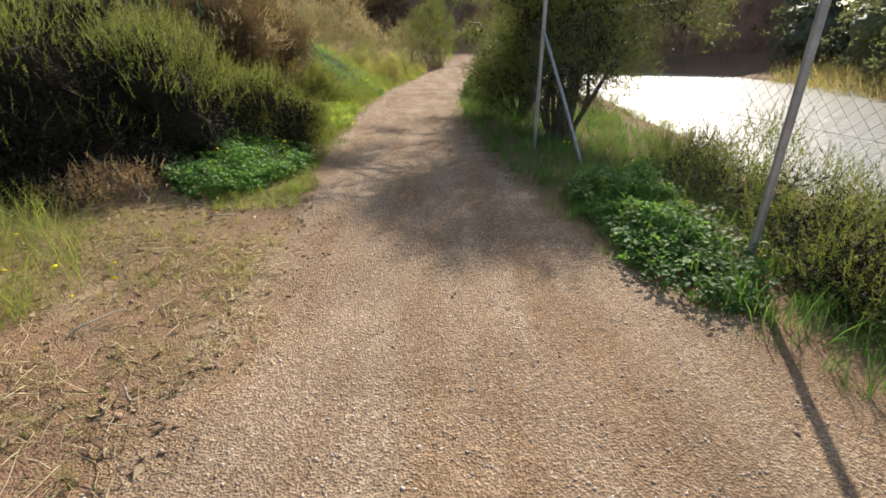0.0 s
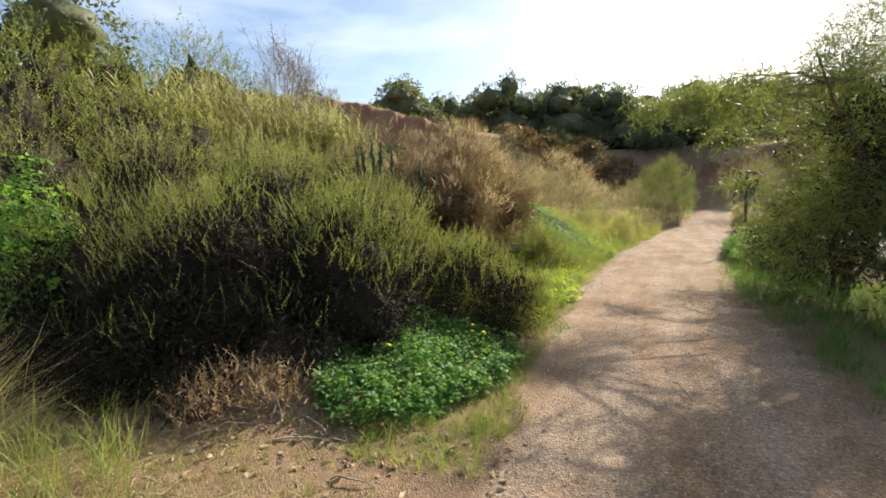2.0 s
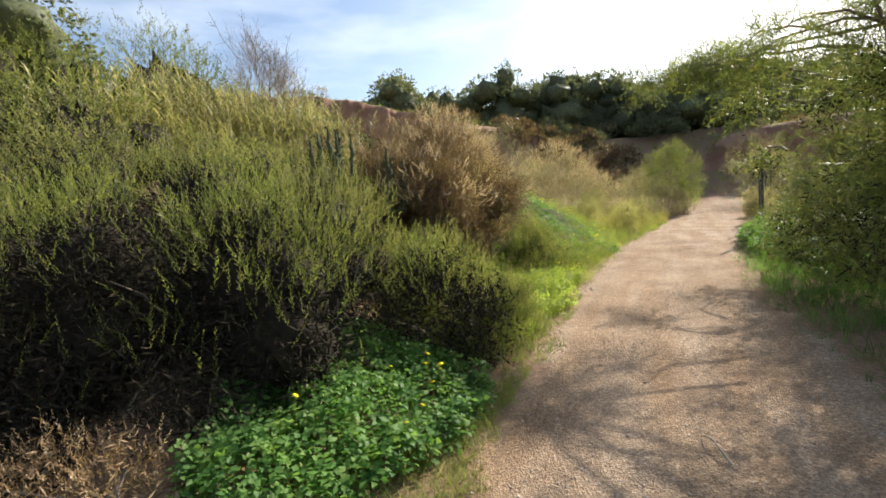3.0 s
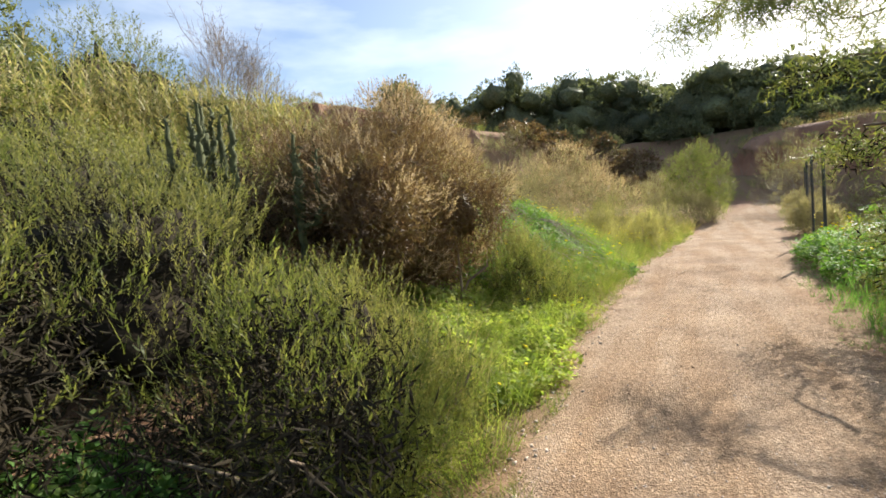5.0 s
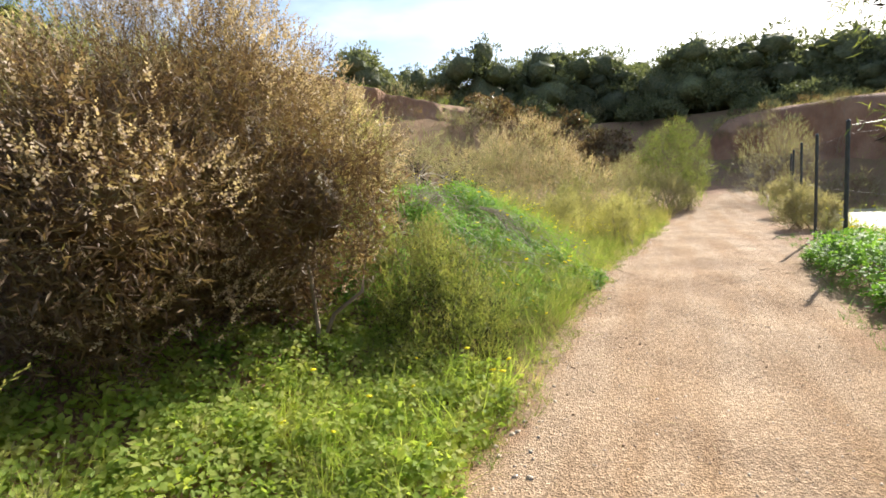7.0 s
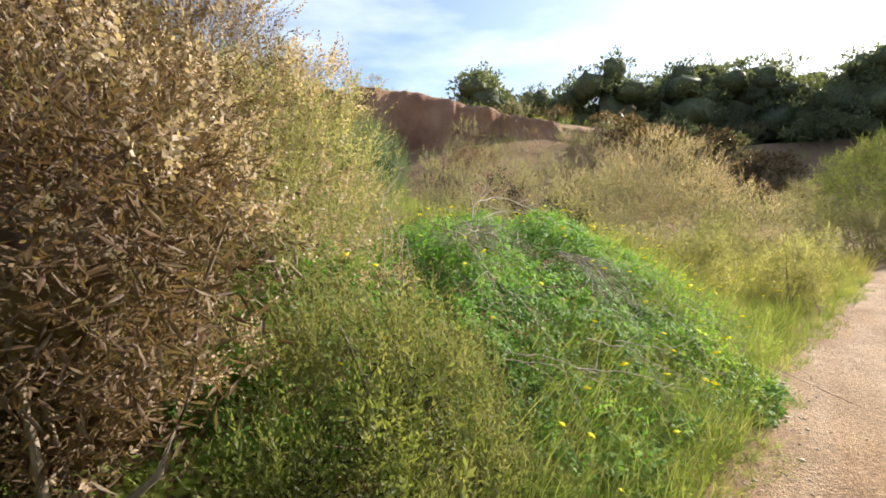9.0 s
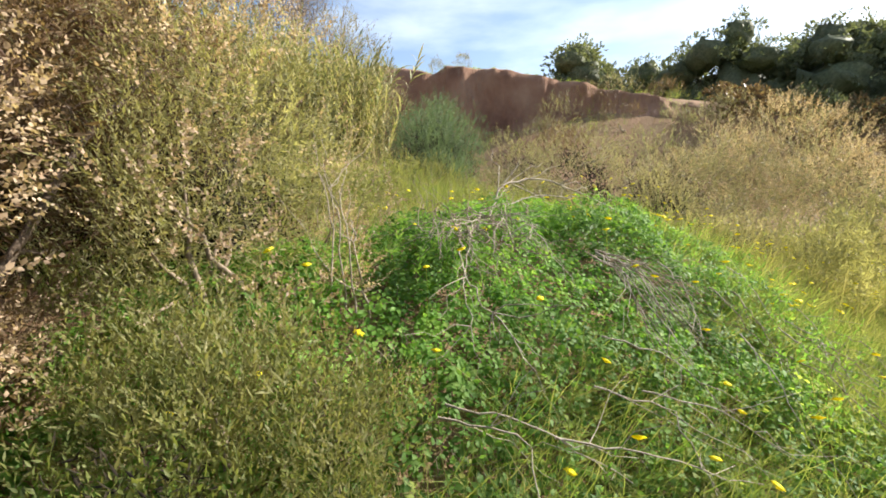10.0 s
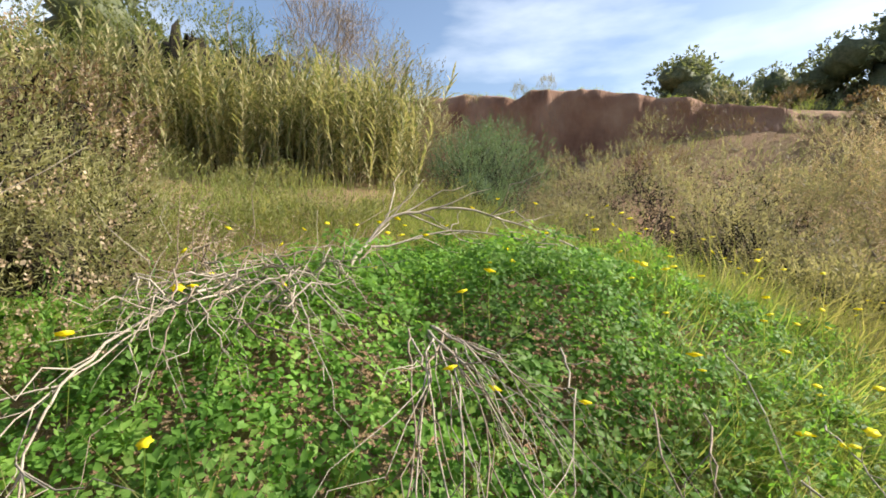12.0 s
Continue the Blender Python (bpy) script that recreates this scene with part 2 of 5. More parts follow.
def thing(name, at, label, category, group="", kind=""):
    ob = new(name)
    ob.location = at
    ob.empty_display_size = 0.2
    return tagged(ob, label, category, group, kind)


def part(name, V, F, mat, parent=None, label="", smooth=False):
    ob = new(name, np_mesh(name, V, F, mat, smooth))
    if parent is not None:
        ob.parent = parent
        ob.matrix_parent_inverse = Matrix.Translation(-parent.location)
    if label:
        ob["label"] = label
    if name in ("foliage", "inner_fill", "seed_head", "crown", "stem", "flower"):
        ob["kind"] = "stuff"
    return ob


def stuff(name, V, F, mat, label, category):
    return tagged(part(name, V, F, mat), label, category, kind="stuff")


def join(pieces):
    Vs, Fs, k = [], [], 0
    for V, F in pieces:
        if len(V):
            Vs.append(V)
            Fs.append(F + k)
            k += len(V)
    return np.concatenate(Vs), np.concatenate(Fs)


def bases(d, spin=None):
    """Rotations that take z to each direction d, with a random spin."""
    d = d / np.linalg.norm(d, axis=1, keepdims=True)
    ref = np.where(np.abs(d[:, 2:3]) < 0.95, np.array([[0, 0, 1.0]]), np.array([[1.0, 0, 0]]))
    x = np.cross(ref, d)
    x /= np.linalg.norm(x, axis=1, keepdims=True)
    y = np.cross(d, x)
    a = RNG.uniform(0, 2 * np.pi, len(d)) if spin is None else spin
    c, s = np.cos(a)[:, None], np.sin(a)[:, None]
    return np.stack([c * x + s * y, -s * x + c * y, d], axis=2)


def spread(templates, pos, d, size, spin=None):
    """Copies of the template pieces at the places pos, along d, joined into arrays."""
    pos, size = np.asarray(pos, float), np.broadcast_to(np.asarray(size, float), (len(pos),))
    R = bases(np.asarray(d, float), spin) * size[:, None, None]
    pick = RNG.integers(0, len(templates), len(pos))
    out = []
    for k, (V, F) in enumerate(templates):
        i = np.where(pick == k)[0]
        if len(i) == 0:
            continue
        W = np.einsum("nij,vj->nvi", R[i], V) + pos[i][:, None, :]
        G = F[None] + (np.arange(len(i)) * len(V))[:, None, None]
        out.append((W.reshape(-1, 3), G.reshape(-1, 3)))
    return join(out)


def blade(L, W, bend=0.2, segs=2, lean=0.0):
    """A thin leaf rising along z and bending towards x."""
    V, F = [], []
    for i in range(segs):
        t = i / segs
        w = W * (1 - 0.55 * t) * (0.55 if i == 0 else 1.0)
        x, z = lean * t * L + bend * L * t * t, L * t * (1 - 0.25 * bend * t)
        V += [(x, -w / 2, z), (x, w / 2, z)]
        if i:
            a = 2 * i - 2
            F += [(a, a + 1, a + 3), (a, a + 3, a + 2)]
    V.append((lean * L + bend * L, 0, L * (1 - 0.25 * bend)))
    k = len(V) - 1
    F.append((k - 2, k - 1, k))
    return np.array(V), np.array(F)


def diamond(L, W, fold=0.15):
    V = np.array([(0, 0, 0), (fold * W, -W / 2, L * 0.45), (fold * W, W / 2, L * 0.45), (0, 0, L)])
    return V, np.array([(0, 1, 3), (0, 3, 2)])


def ovate(L, W):
    """A broad leaf lying out along z, folded on its midrib, its tip drooping."""
    V = np.array([(0, 0, 0), (0.14 * W, -W * 0.5, L * 0.42), (-0.02 * W, 0, L * 0.5), (0.14 * W, W * 0.5, L * 0.42), (-0.14 * L, 0, L)])
    return V, np.array([(0, 1, 2), (0, 2, 3), (1, 4, 2), (2, 4, 3)])


def limb(points, r0, r1, sides=5):
    """A tapering round limb along a line of points."""
    P = np.asarray(points, float)
    n = len(P)
    T = np.gradient(P, axis=0)
    B = bases(T, np.zeros(n))
    a = np.arange(sides) * 2 * np.pi / sides
    ring = np.stack([np.cos(a), np.sin(a), 0 * a], 1)
    rad = np.linspace(r0, r1, n)
    V = (np.einsum("nij,vj->nvi", B, ring) * rad[:, None, None] + P[:, None, :]).reshape(-1, 3)
    F = []
    for i in range(n - 1):
        for j in range(sides):
            q, w = i * sides + j, i * sides + (j + 1) % sides
            F += [(q, w, w + sides), (q, w + sides, q + sides)]
    return V, np.array(F)


def wander(a, b, n=6, wob=0.1, sag=0.0):
    a, b = np.asarray(a, float), np.asarray(b, float)
    t = np.linspace(0, 1, n)[:, None]
    P = a + (b - a) * t
    w = RNG.normal(0, wob * np.linalg.norm(b - a), (n, 3)) * np.sin(np.pi * t) * 0.6
    P = P + w
    P[:, 2] += sag * np.sin(np.pi * t[:, 0])
    return P


# ---- small plant pieces, each a few variants ----


def sprig(L=0.26, leaves=13, leaf=0.037, wid=0.0128, out=0.7):
    """An upright shoot thick with small leaves."""
    tops = []
    for i in range(leaves):
        t = 0.08 + 0.92 * i / leaves
        a = i * 2.4 + RNG.uniform(-0.4, 0.4)
        k = out * (1 - 0.55 * t)
        d = np.array([[math.cos(a) * k, math.sin(a) * k, 0.75]])
        s = (1 - 0.45 * t) * RNG.uniform(0.8, 1.2)
        tops.append(spread([diamond(leaf, wid)], [(0, 0, t * L)], d, s))
    bend = RNG.uniform(-0.5, 0.5, 2)
    V, F = join(tops)
    V[:, :2] += (V[:, 2:3] / L) ** 2 * L * 0.5 * bend
    return V, F


def leafy(n=6, leaf=0.06, wid=0.045, H=0.10, R=0.09):
    """A low cluster of broad leaves on short stalks."""
    out = []
    for i in range(n):
        a = i * 2.4 + RNG.uniform(-0.5, 0.5)
        rr, h = R * math.sqrt((i + 0.5) / n), H * RNG.uniform(0.3, 1.0)
        d = np.array([[math.cos(a), math.sin(a), RNG.uniform(-0.15, 0.5)]])
        V, F = ovate(leaf * RNG.uniform(0.7, 1.2), wid * RNG.uniform(0.8, 1.1))
        x = np.array([0, 0, 1.0]) + RNG.normal(0, 0.25, 3)
        d = d[0] / np.linalg.norm(d)
        yv = np.cross(d, x)
        yv /= np.linalg.norm(yv)
        B = np.stack([np.cross(yv, d), yv, d], 1)
        out.append((V @ B.T + np.array([math.cos(a) * rr * 0.5, math.sin(a) * rr * 0.5, h]), F))
    return join(out)


def tuft(n=10, L=0.35, W=0.008, bend=0.5, fan=0.5, segs=2):
    out = []
    for i in range(n):
        V, F = blade(L * RNG.uniform(0.5, 1.1), W * RNG.uniform(0.7, 1.3), RNG.uniform(0.1, 1) * bend, segs, RNG.uniform(0, fan))
        a = RNG.uniform(0, 2 * np.pi)
        c, s = math.cos(a), math.sin(a)
        V = V @ np.array([[c, s, 0], [-s, c, 0], [0, 0, 1]])
        V[:, :2] += RNG.normal(0, 0.10 * L, 2)
        out.append((V, F))
    return join(out)


def willow(L=0.45, leaves=10, leaf=0.115, wid=0.0115):
    """A hanging twig with long narrow leaves."""
    out = []
    for i in range(leaves):
        t = (i + 0.5) / leaves
        a = i * 2.6 + RNG.uniform(-0.5, 0.5)
        d = np.array([[math.cos(a) * 0.8, math.sin(a) * 0.8, RNG.uniform(0.1, 0.9)]])
        out.append(spread([blade(leaf, wid, 0.35, 2)], [(0, 0, t * L)], d, RNG.uniform(0.6, 1.15)))
    out.append(limb([(0, 0, 0), (0, 0.01, L)], 0.004, 0.001, 3))
    return join(out)


def clump(n=26, R=0.5, leaf=0.22, wid=0.07):
    """A rounded spray of needle tufts."""
    d = RNG.normal(0, 1, (n, 3))
    d[:, 2] = np.abs(d[:, 2]) * 0.8 + 0.1
    d /= np.linalg.norm(d, axis=1, keepdims=True)
    pos = d * R * RNG.uniform(0.3, 1.0, (n, 1))
    return spread([diamond(leaf, wid, 0.4)], pos, d + RNG.normal(0, 0.4, (n, 3)), RNG.uniform(0.7, 1.3, n))


def bare(L=0.5, forks=5, r=0.006):
    """A dead branched twig."""
    out = [limb(wander((0, 0, 0), (RNG.normal(0, 0.08), RNG.normal(0, 0.08), L), 5, 0.08), r, r * 0.4, 4)]
    for i in range(forks):
        t = RNG.uniform(0.25, 0.9)
        a = RNG.uniform(0, 6.28)
        k = L * RNG.uniform(0.2, 0.5) * (1.2 - t)
        out.append(limb(wander((0, 0, t * L), (math.cos(a) * k, math.sin(a) * k, t * L + k * RNG.uniform(0.3, 1.0)), 4, 0.12), r * 0.55, r * 0.2, 3))
    return join(out)


def daisy(R=0.02):
    """A round yellow flower head with a raised middle, facing along z."""
    a = np.linspace(0, 2 * np.pi, 13)[:-1]
    V = [(0, 0, 0.25 * R)]
    for i, t in enumerate(a):
        k = R if i % 2 == 0 else R * 0.72
        V.append((math.cos(t) * k, math.sin(t) * k, 0.1 * R * (i % 2)))
    V.append((0, 0, -0.35 * R))
    F = [(0, 1 + i, 1 + (i + 1) % 12) for i in range(12)] + [(13, 1 + (i + 1) % 12, 1 + i) for i in range(12)]
    return np.array(V), np.array(F)


def stalk(L=0.15, r=0.0015):
    return limb([(0, 0, -L), (0.01, 0, -L / 2), (0, 0, 0)], r, r, 3)


SPRIGS = [sprig(0.25, 19, 0.034, 0.0092, 0.5) for _ in range(5)]
SPRIGS_FINE = [sprig(0.24, 15, 0.031, 0.0105, 0.65) for _ in range(5)]
SEED_SPRIGS = [sprig(0.16, 13, 0.026, 0.019, 1.1) for _ in range(4)]
FAR_SPRIGS = [sprig(0.34, 10, 0.085, 0.026, 0.8) for _ in range(4)]
MID_SPRIGS = [sprig(0.30, 12, 0.06, 0.02, 0.8) for _ in range(5)]
LEAFY = [leafy() for _ in range(5)]
SMALL_LEAFY = [leafy(8, 0.035, 0.028, 0.06, 0.06) for _ in range(4)]
TUFTS = [tuft() for _ in range(5)]
TALL = [tuft(13, 0.75, 0.007, 0.7, 0.45, 2) for _ in range(5)]
SHORT = [tuft(7, 0.10, 0.006, 0.7, 0.8, 1) for _ in range(4)]
WILLOW = [willow() for _ in range(5)]
CLUMPS = [clump(11, 0.34, 0.24, 0.11) for _ in range(5)]
MEADOW = [tuft(10, 0.75, 0.011, 0.75, 0.45, 2) for _ in range(5)]
TANGLED = [tuft(15, 0.62, 0.005, 0.9, 0.6, 2) for _ in range(5)]
MEADOW_FINE = [tuft(14, 0.68, 0.0065, 0.8, 0.4, 2) for _ in range(5)]
TWIGS = [bare() for _ in range(6)]
TWIGS_FINE = [bare(0.5, 7, 0.0035) for _ in range(5)]
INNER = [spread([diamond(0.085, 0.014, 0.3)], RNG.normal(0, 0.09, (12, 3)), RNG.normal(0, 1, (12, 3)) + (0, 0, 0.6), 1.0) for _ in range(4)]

# ---- the lie of the land ----
LEFT_EDGE = ((-30, -1.6), (-3, -1.5), (2, -1.4), (3.5, -1.42), (6.6, -1.8), (12, -2.1), (17, -2.0), (23, -1.3), (28, -0.6), (31, 0.2), (36, 1.6), (60, 9))
RIGHT_EDGE = ((-30, 3.4), (-3, 2.6), (1.6, 2.0), (3, 1.6), (4.6, 1.05), (7, 0.7), (10, 0.45), (12, 0.3), (13.8, 0.4), (15.3, 0.6), (19, 1.15), (25, 1.6), (31, 2.0), (36, 2.9), (60, 10.5))


def left_x(y):
    return np.interp(y, [a for a, b in LEFT_EDGE], [b for a, b in LEFT_EDGE])


def right_x(y):
    return np.interp(y, [a for a, b in RIGHT_EDGE], [b for a, b in RIGHT_EDGE])


def smooth(a, b, t):
    t = np.clip((t - a) / (b - a), 0, 1)
    return t * t * (3 - 2 * t)


def waves(x, y, s, seed=0.0):
    return (np.sin(x * s + 1.3 * np.sin(y * s * 0.7 + seed)) + np.sin(y * s * 1.13 + 1.7 * np.sin(x * s * 0.6 + seed * 2))) * 0.5


POND_NEAR = ((5, 7.0), (7.6, 5.8), (11.4, 6.5), (17.8, 6.8), (23, 5.4), (29, 4.9), (34, 5.4), (50, 9.0))
POND_FAR = ((5, 11), (10, 15), (19.6, 17.8), (27.6, 19.5), (50, 24))


def pond_near(y):
    return np.interp(y, [a for a, b in POND_NEAR], [b for a, b in POND_NEAR])


def pond_far(y):
    return np.interp(y, [a for a, b in POND_FAR], [b for a, b in POND_FAR])


def height(x, y):
    x, y = np.asarray(x, float), np.asarray(y, float)
    off = left_x(y) - x
    bank = np.minimum(off - 0.6, (y - 4.3) * 1.4)
    bank = np.clip(bank, 0, None)
    z = 0.30 * bank * smooth(0, 2.0, bank) * (1 - 0.12 * smooth(6, 22, bank))
    z = z * (1 - 0.5 * smooth(17.5, 22, y)) * (1 - 0.6 * smooth(22, 30, y) * (1 - smooth(8, 18, off)))
    z = z + 0.33 * np.clip(y - 25, 0, 30) * smooth(12, 21, off) + 0.07 * np.clip(y - 27, 0, 20) * smooth(-4, 1, off)
    mound = np.exp(-(((x + 4.55) / 1.75) ** 2 + ((y - 16.0) / 3.5) ** 2) ** 2)
    z = z * (1 - 0.35 * mound) + 0.72 * mound
    r_off = x - right_x(y)
    near_shore = np.maximum(pond_near(y), right_x(y) + 2.2)
    fall = (0.3 * smooth(0.6, 2.2, r_off) + 0.7 * smooth(near_shore - 1.6, near_shore + 0.6, x)) * smooth(70, 30, np.hypot(x, y))
    fall = fall * (1 - 0.75 * smooth(pond_far(y) - 0.6, pond_far(y) + 2.0, x))
    z = z - 0.95 * fall * smooth(60, 40, y)
    far = np.hypot(x + 1, y - 7)
    az = np.degrees(np.arctan2(-(x + 1), y - 7))
    side = 0.25 + 0.75 * smooth(-32, -12, az)
    hill = 7.0 + 0.17 * np.clip(far - 52, 0, 60)
    fade = smooth(33, 48, far)
    z = z * (1 - fade) + np.maximum(z * 0.0, hill * side) * fade
    z = z + 0.10 * waves(x, y, 1.1, 0.4) * smooth(0.2, 2.0, np.maximum(off, r_off)) + 0.012 * waves(x, y, 3.4, 2.0)
    return z


def ground_points(n, x0, x1, y0, y1, keep=None):
    P = np.stack([RNG.uniform(x0, x1, n), RNG.uniform(y0, y1, n)], 1)
    if keep is not None:
        P = P[keep(P[:, 0], P[:, 1])]
    return np.column_stack([P, height(P[:, 0], P[:, 1])])


def axis(dense0, dense1, step, far):
    a = np.arange(dense0, dense1 + step / 2, step)
    grow = []
    k, s = 0.0, step
    while k < far:
        s *= 1.22
        k += s
        grow.append(k)
    return np.concatenate([dense0 - np.array(grow[::-1]), a, dense1 + np.array(grow)])


gx, gy = axis(-7.5, 4.5, 0.09, 1500), axis(-1.0, 20.0, 0.09, 1500)
GX, GY = np.meshgrid(gx, gy)
GZ = height(GX, GY)
inside = np.minimum(GX - left_x(GY), right_x(GY) - GX)
trodden = np.clip(0.5 + inside * 0.8, 0, 1) * 0.9
bare_patch = np.exp(-(((GX + 2.6) / 1.4) ** 2 + ((GY - 2.6) / 1.5) ** 2))
trodden = np.maximum(trodden, 0.45 * bare_patch)
rough_bits = np.array([noise.noise((x * 6, y * 6, 0.3)) for x, y in zip(GX.ravel()[::1], GY.ravel()[::1])]).reshape(GX.shape)
GZ = GZ + 0.012 * rough_bits * np.where(inside > 0, 0.6, 1.5)
nx, ny = len(gx), len(gy)
idx = np.arange(nx * ny).reshape(ny, nx)
quads = np.stack([idx[:-1, :-1], idx[:-1, 1:], idx[1:, 1:], idx[1:, :-1]], -1).reshape(-1, 4)
ground = new("ground", np_mesh("ground", np.stack([GX, GY, GZ], -1).reshape(-1, 3), quads, M_GROUND, True))
lay = ground.data.attributes.new("trodden", "FLOAT", "POINT")
lay.data.foreach_set("value", trodden.ravel().astype(np.float32))
tagged(ground, "pinkish gravel footpath between bare earth and scrub slopes", "ground", kind="structure")

# pond beside the path, lower than it
WATER_Z = -0.62
pw = []
for i in range(49):
    t = i / 48
    y = 3.5 + 46 * t
    w0, w1 = float(pond_near(y)) - 1.0, float(pond_far(y)) + 1.2
    for k in range(9):
        pw.append((w0 + (w1 - w0) * k / 8, y, WATER_Z))
PW = np.array(pw)
pi = np.arange(49 * 9).reshape(49, 9)
PF = np.stack([pi[:-1, :-1], pi[:-1, 1:], pi[1:, 1:], pi[1:, :-1]], -1).reshape(-1, 4)
water = tagged(new("water", np_mesh("water", PW, PF, M_WATER, True)), "glaring shallow pond water beyond the wire fence", "water", kind="structure")

# red earth cliff on the hillside
CL = 160
ct = np.linspace(0, 1, CL)
cxy = np.stack([np.interp(ct, [0, 0.25, 0.5, 0.75, 1], [-31, -25.6, -22.0, -18.2, -13.9]), np.interp(ct, [0, 0.25, 0.5, 0.75, 1], [25.5, 29.5, 33.4, 37.6, 42.3])], 1)
ctop = np.interp(ct, [0, 0.22, 0.3, 0.34, 0.5, 0.75, 0.9, 0.965, 1.0], [11.0, 10.5, 9.9, 10.5, 10.1, 8.9, 8.1, 7.5, 5.6])
cn = np.array([0.74, -0.67])
rows_v = []
for j, (f, back) in enumerate([(-2.6, 1.3), (-1.2, 0.9), (0.0, 0.55), (0.35, 0.25), (0.65, 0.12), (0.85, 0.05), (0.96, -0.05), (1.0, -0.5), (1.01, -2.5), (0.95, -7.0), (-1.5, -12.0)]):
    g = height(cxy[:, 0], cxy[:, 1]) - 0.6
    zz = np.where(f <= 0, g + f, g + (ctop - g) * f) if f <= 0 else g + (ctop - g) * f
    lump = np.array([noise.noise((a * 0.8, b * 0.8, f * 1.2)) * 0.6 + noise.noise((a * 2.6, b * 2.6, f * 1.5)) * 0.18 for a, b in cxy])
    amp = 1.0 if back > -1 else 0.3
    xy = cxy + cn[None] * (back + lump[:, None] * amp)
    zz = zz + (0.10 * np.array([noise.noise((a * 1.1, b * 1.1, 7.7)) for a, b in cxy]) if f > 0.9 else 0)
    rows_v.append(np.column_stack([xy, zz]))
CV = np.stack(rows_v, 0)
ci = np.arange(CV.shape[0] * CL).reshape(CV.shape[0], CL)
CF = np.stack([ci[:-1, :-1], ci[:-1, 1:], ci[1:, 1:], ci[1:, :-1]], -1).reshape(-1, 4)
tagged(new("cliff", np_mesh("cliff", CV.reshape(-1, 3), CF, M_CLIFF, True)), "eroded red earth cliff with grassy top", "cliff", kind="structure")

# flat-topped earth bank beyond the end of the path
bt = np.linspace(0, 1, 60)
bxy = np.stack([1.0 + 28 * bt, 44 - 3 * bt + 1.5 * np.sin(bt * 5)], 1)
btop = np.interp(bt, [0, 0.06, 0.14, 0.3, 0.8, 1.0], [2.6, 5.0, 5.5, 5.7, 5.0, 4.2])
rows_v = []
for f, back in [(-0.5, -1.2), (0.1, -0.6), (0.4, -0.2), (0.75, 0.0), (0.93, 0.2), (1.0, 0.8), (1.0, 6.0), (0.2, 10.0)]:
    lump = np.array([noise.noise((a * 0.5, b * 0.5, f * 2.0 + 4)) * 0.7 for a, b in bxy])
    rows_v.append(np.column_stack([bxy[:, 0], bxy[:, 1] + back + lump, 0.8 + (btop - 0.8) * f + 0.2 * lump]))
BV = np.stack(rows_v, 0)
bi = np.arange(BV.shape[0] * 60).reshape(BV.shape[0], 60)
BF = np.stack([bi[:-1, :-1], bi[:-1, 1:], bi[1:, 1:], bi[1:, :-1]], -1).reshape(-1, 4)
tagged(new("earth_bank", np_mesh("earth_bank", BV.reshape(-1, 3), BF, M_CLIFF, True)), "long flat-topped bank of reddish earth", "bank", kind="structure")

# ---- shrubs ----


def shell(blobs, n, inner=0.16, low=-0.35, lobe=0.34, depth=0.24):
    """Places and outward directions over rounded masses that break into smaller lobes with gaps between."""
    B = np.array(blobs, float)
    area = B[:, 3] * B[:, 4] + B[:, 5] * B[:, 3]
    k = RNG.choice(len(B), n, p=area / area.sum())
    d = RNG.normal(0, 1, (n, 3))
    d /= np.linalg.norm(d, axis=1, keepdims=True)
    d[:, 2] = np.where(d[:, 2] < low, -d[:, 2], d[:, 2])
    bump, lean = np.zeros(n), np.zeros((n, 3))
    for j in range(len(B)):
        i = np.where(k == j)[0]
        if len(i) == 0:
            continue
        count = int(np.clip(7.0 * (B[j, 3:6].mean() / lobe) ** 2, 7, 90))
        c = RNG.normal(0, 1, (count, 3))
        c /= np.linalg.norm(c, axis=1, keepdims=True)
        reach = 2.3 / math.sqrt(count) * RNG.uniform(0.7, 1.25, count)
        far = np.arccos(np.clip(d[i] @ c.T, -1, 1)) / reach[None]
        m = far.argmin(1)
        f = far[np.arange(len(i)), m]
        bump[i] = np.sqrt(np.clip(1 - f * f, 0, 1))
        lean[i] = (d[i] - c[m]) / reach[m][:, None]
    r = (1 - depth + depth * 1.35 * bump) * (1 - np.abs(RNG.normal(0, inner, n)))
    pos = B[k, :3] + d * B[k, 3:6] * r[:, None]
    nrm = d / B[k, 3:6]
    nrm /= np.linalg.norm(nrm, axis=1, keepdims=True)
    nrm = nrm + 0.55 * lean
    nrm /= np.linalg.norm(nrm, axis=1, keepdims=True)
    ok = RNG.random(n) < 0.3 + 1.2 * bump
    for j in range(len(B)):
        q = np.linalg.norm((pos - B[j, :3]) / B[j, 3:6], axis=1)
        ok &= (q > 0.72) | (k == j)
    g = height(pos[:, 0], pos[:, 1])
    ok &= pos[:, 2] > g - 0.03
    return pos[ok], nrm[ok]


